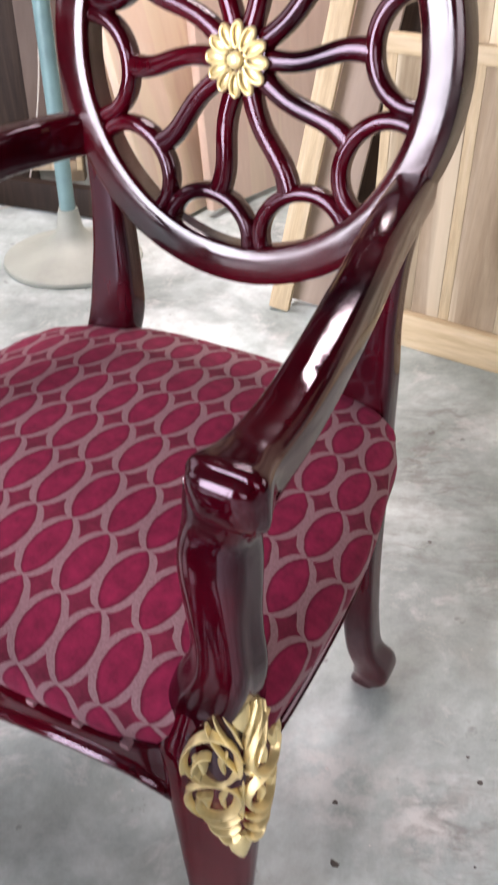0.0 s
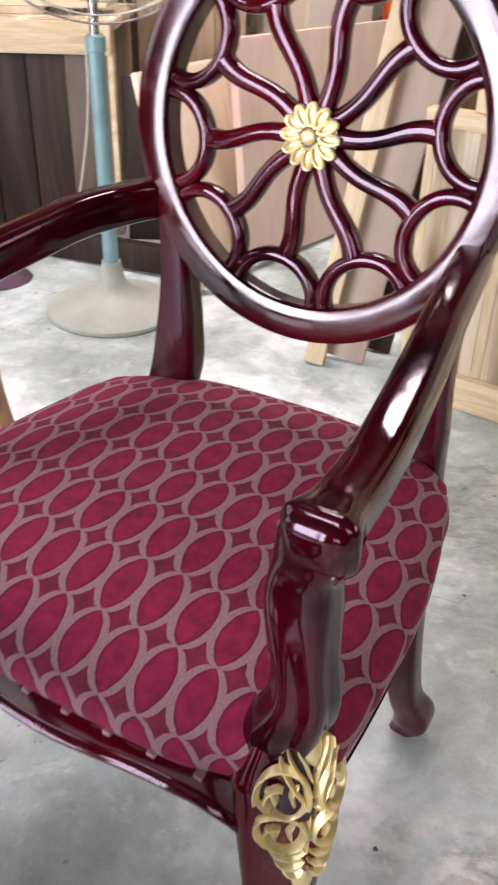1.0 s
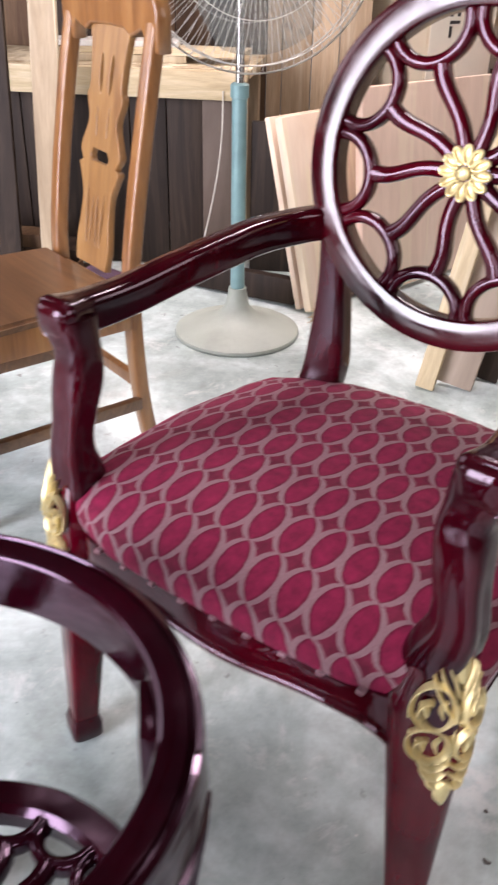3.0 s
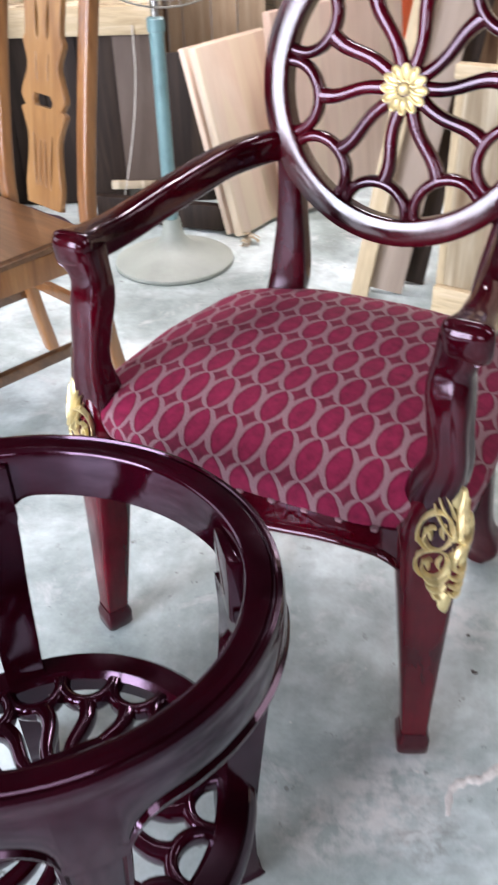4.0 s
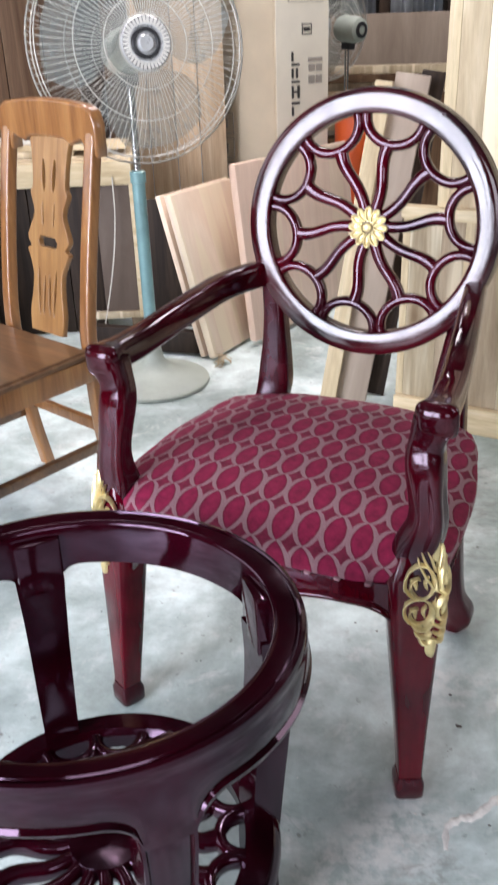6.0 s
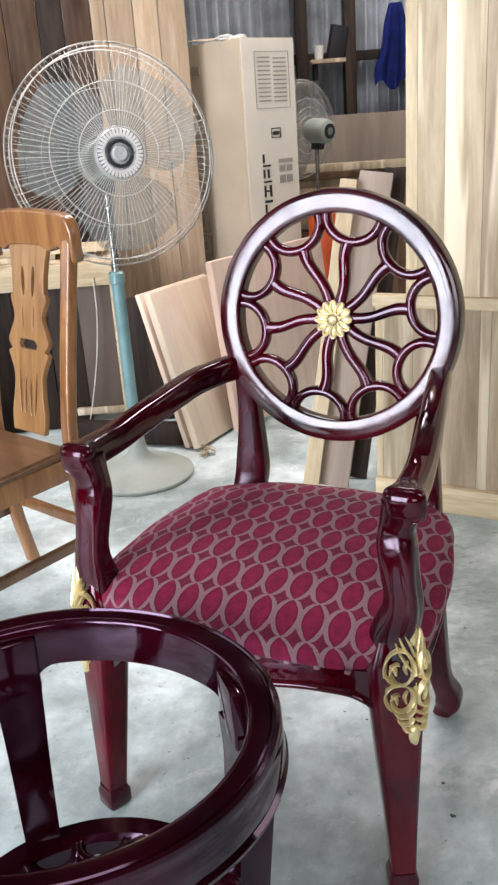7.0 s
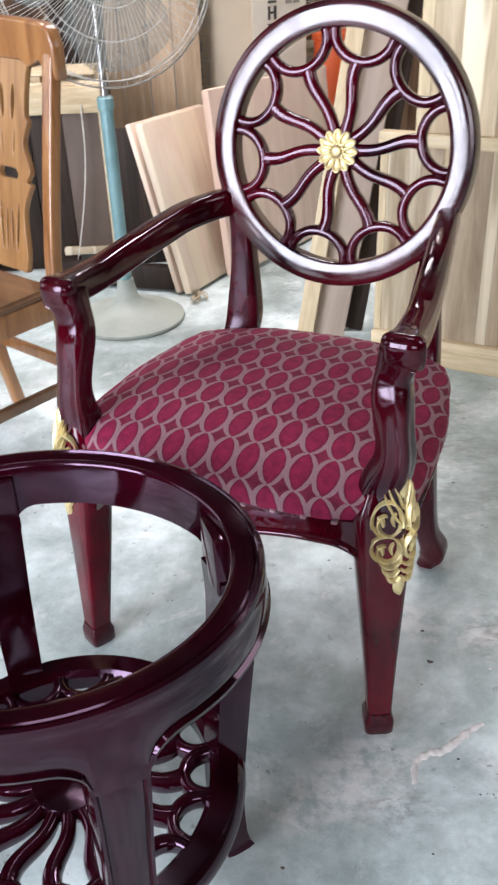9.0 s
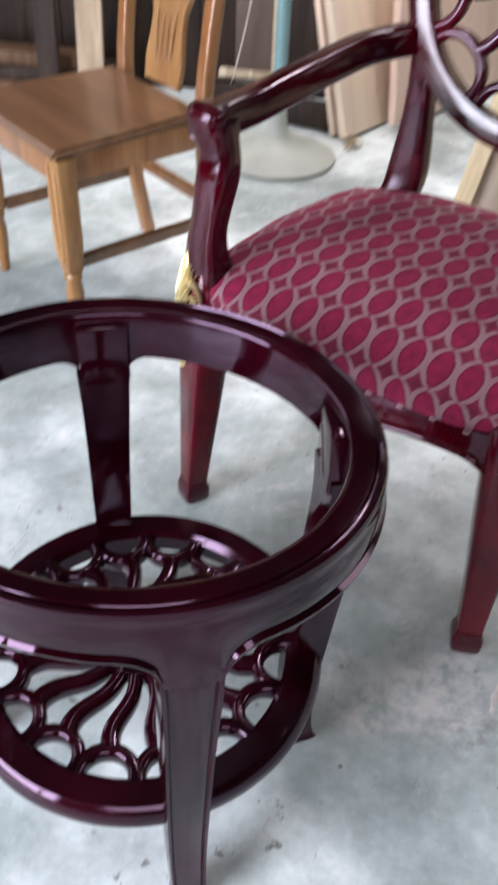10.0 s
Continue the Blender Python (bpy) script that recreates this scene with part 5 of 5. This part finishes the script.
for side in (-1, 1):
    line = spline([(side * 0.168, 0.045, 0.0), (side * 0.168, 0.01, 0.20), (side * 0.168, 0.0, 0.44), (side * 0.170, post_y(0.60), 0.60), (side * 0.172, post_y(0.80), 0.80), (side * 0.170, post_y(0.95), 0.95)], 5)
    part("back_post", swept(line, rounded(0.036, 0.034, 5, 16), (0, -1, 0)), TEAK, dining)
    # front leg: fluted square block above, tapered round foot below
    leg = part("front_leg", swept([(side * 0.195, -0.395, z) for z in (0.165, 0.17, 0.19, 0.21, 0.24, 0.27, 0.30, 0.425)], lambda t: rounded(0.030 + 0.020 * min(1.0, t * 1.6 + 0.1) ** 0.7, 0.030 + 0.020 * min(1.0, t * 1.6 + 0.1) ** 0.7, 6, 20), (0, -1, 0)), TEAK_PALE, dining)
    part("turned_foot", lathe(bmesh.new(), [(0, 0), (0.011, 0), (0.013, 0.01), (0.019, 0.08), (0.021, 0.115), (0.017, 0.145), (0.022, 0.155), (0.018, 0.165), (0, 0.165)], 20, Matrix.Translation((side * 0.195, -0.395, 0))), TEAK_PALE, leg)
    for dx in (-0.012, 0.012):
        part("flute", swept([(side * 0.195 + dx * f, -0.4205 + 0.004 * (1 - f), z) for z, f in ((0.20, 0.6), (0.215, 0.75), (0.25, 0.95), (0.38, 1.0), (0.412, 1.0))], lambda t: rounded(0.017 * (0.4 + 0.6 * math.sin(math.pi * min(0.9, max(0.1, t)))), 0.010, 2, 8), (0, -1, 0)), TEAK_PALE, leg)
    part("side_rail", boxed((side * 0.185 - 0.012, -0.372, 0.365), (side * 0.185 + 0.012, -0.018, 0.424), 0.003), TEAK, dining)
    part("side_stretcher", boxed((side * 0.183 - 0.010, -0.372, 0.165), (side * 0.183 + 0.010, 0.0, 0.192), 0.003), TEAK_SEAT, dining)
part("front_rail", boxed((-0.172, -0.408, 0.365), (0.172, -0.384, 0.424), 0.003), TEAK, dining)
part("back_rail", boxed((-0.151, -0.012, 0.36), (0.151, 0.012, 0.424), 0.003), TEAK, dining)
part("back_stretcher", boxed((-0.151, 0.006, 0.20), (0.151, 0.026, 0.228), 0.003), TEAK, dining)
bm = bmesh.new()
sv = ((-0.222, -0.425), (0.222, -0.425), (0.196, -0.02), (-0.196, -0.02))
lo = [bm.verts.new((x, y, 0.4245)) for x, y in sv]
hi = [bm.verts.new((x, y, 0.447)) for x, y in sv]
bm.faces.new(lo[::-1]), bm.faces.new(hi)
for k in range(4):
    bm.faces.new((lo[k], lo[(k + 1) % 4], hi[(k + 1) % 4], hi[k]))
bmesh.ops.bevel(bm, geom=bm.edges[:], offset=0.008, segments=3, affect="EDGES")
part("seat", bm, TEAK_SEAT, dining, "worn brown wooden seat board")
# crest rail with dropped, rounded shoulders
crest = [(-0.190, 0.90), (-0.190, 0.965), (-0.180, 0.990), (-0.160, 1.002), (-0.08, 1.010), (0, 1.013), (0.08, 1.010), (0.160, 1.002), (0.180, 0.990), (0.190, 0.965), (0.190, 0.90), (0.152, 0.90), (0.150, 0.925), (0.138, 0.938), (0.118, 0.930), (0.095, 0.922), (0.07, 0.935), (0.0, 0.938), (-0.07, 0.935), (-0.095, 0.922), (-0.118, 0.930), (-0.138, 0.938), (-0.150, 0.925), (-0.152, 0.90)]
me = plate(crest, [], 0.036, 0.006)
me.materials.append(TEAK)
ob = part("crest_rail", me, None, dining)
ob.location = (0, post_y(0.95), 0)


def ellipse(cx, cz, rx, rz, tilt=0.0, n=14):
    out = []
    for k in range(n):
        a = 2 * math.pi * k / n
        x, z = rx * math.cos(a), rz * math.sin(a)
        out.append((cx + x * math.cos(tilt) - z * math.sin(tilt), cz + x * math.sin(tilt) + z * math.cos(tilt)))
    return out


rows = [(0.452, 0.046), (0.50, 0.049), (0.55, 0.043), (0.60, 0.041), (0.640, 0.052), (0.660, 0.059), (0.668, 0.048), (0.690, 0.059), (0.715, 0.052), (0.755, 0.040), (0.80, 0.052), (0.815, 0.046), (0.85, 0.046), (0.90, 0.050), (0.94, 0.058)]
edge = [(p.x * 1.42, p.y) for p in spline([(w, z, 0) for z, w in rows], 3)]
outline = edge + [(-x, z) for x, z in reversed(edge)]
holes = [ellipse(-0.021, 0.845, 0.0095, 0.042, 0.06), ellipse(0.021, 0.845, 0.0095, 0.042, -0.06), ellipse(-0.023, 0.752, 0.0045, 0.034, 0.06), ellipse(0.023, 0.752, 0.0045, 0.034, -0.06), [(-0.042, 0.682), (-0.034, 0.699), (0.030, 0.697), (0.042, 0.682), (0.034, 0.668), (-0.034, 0.669)], ellipse(-0.033, 0.555, 0.0065, 0.066, 0.07), ellipse(0.033, 0.555, 0.0065, 0.066, -0.07), ellipse(-0.011, 0.548, 0.0055, 0.058, -0.03), ellipse(0.011, 0.548, 0.0055, 0.058, 0.03)]
me = plate(outline, holes, 0.017, 0.002)
me.materials.append(TEAK_PALE)
ob = part("splat", me, None, dining, "pale carved and pierced back splat")
ob.rotation_euler = (-math.atan2(0.098, 0.52), 0, 0)
ob.location = (0, -0.452 * math.sin(math.atan2(0.098, 0.52)), 0.452 * (1 - math.cos(math.atan2(0.098, 0.52))))
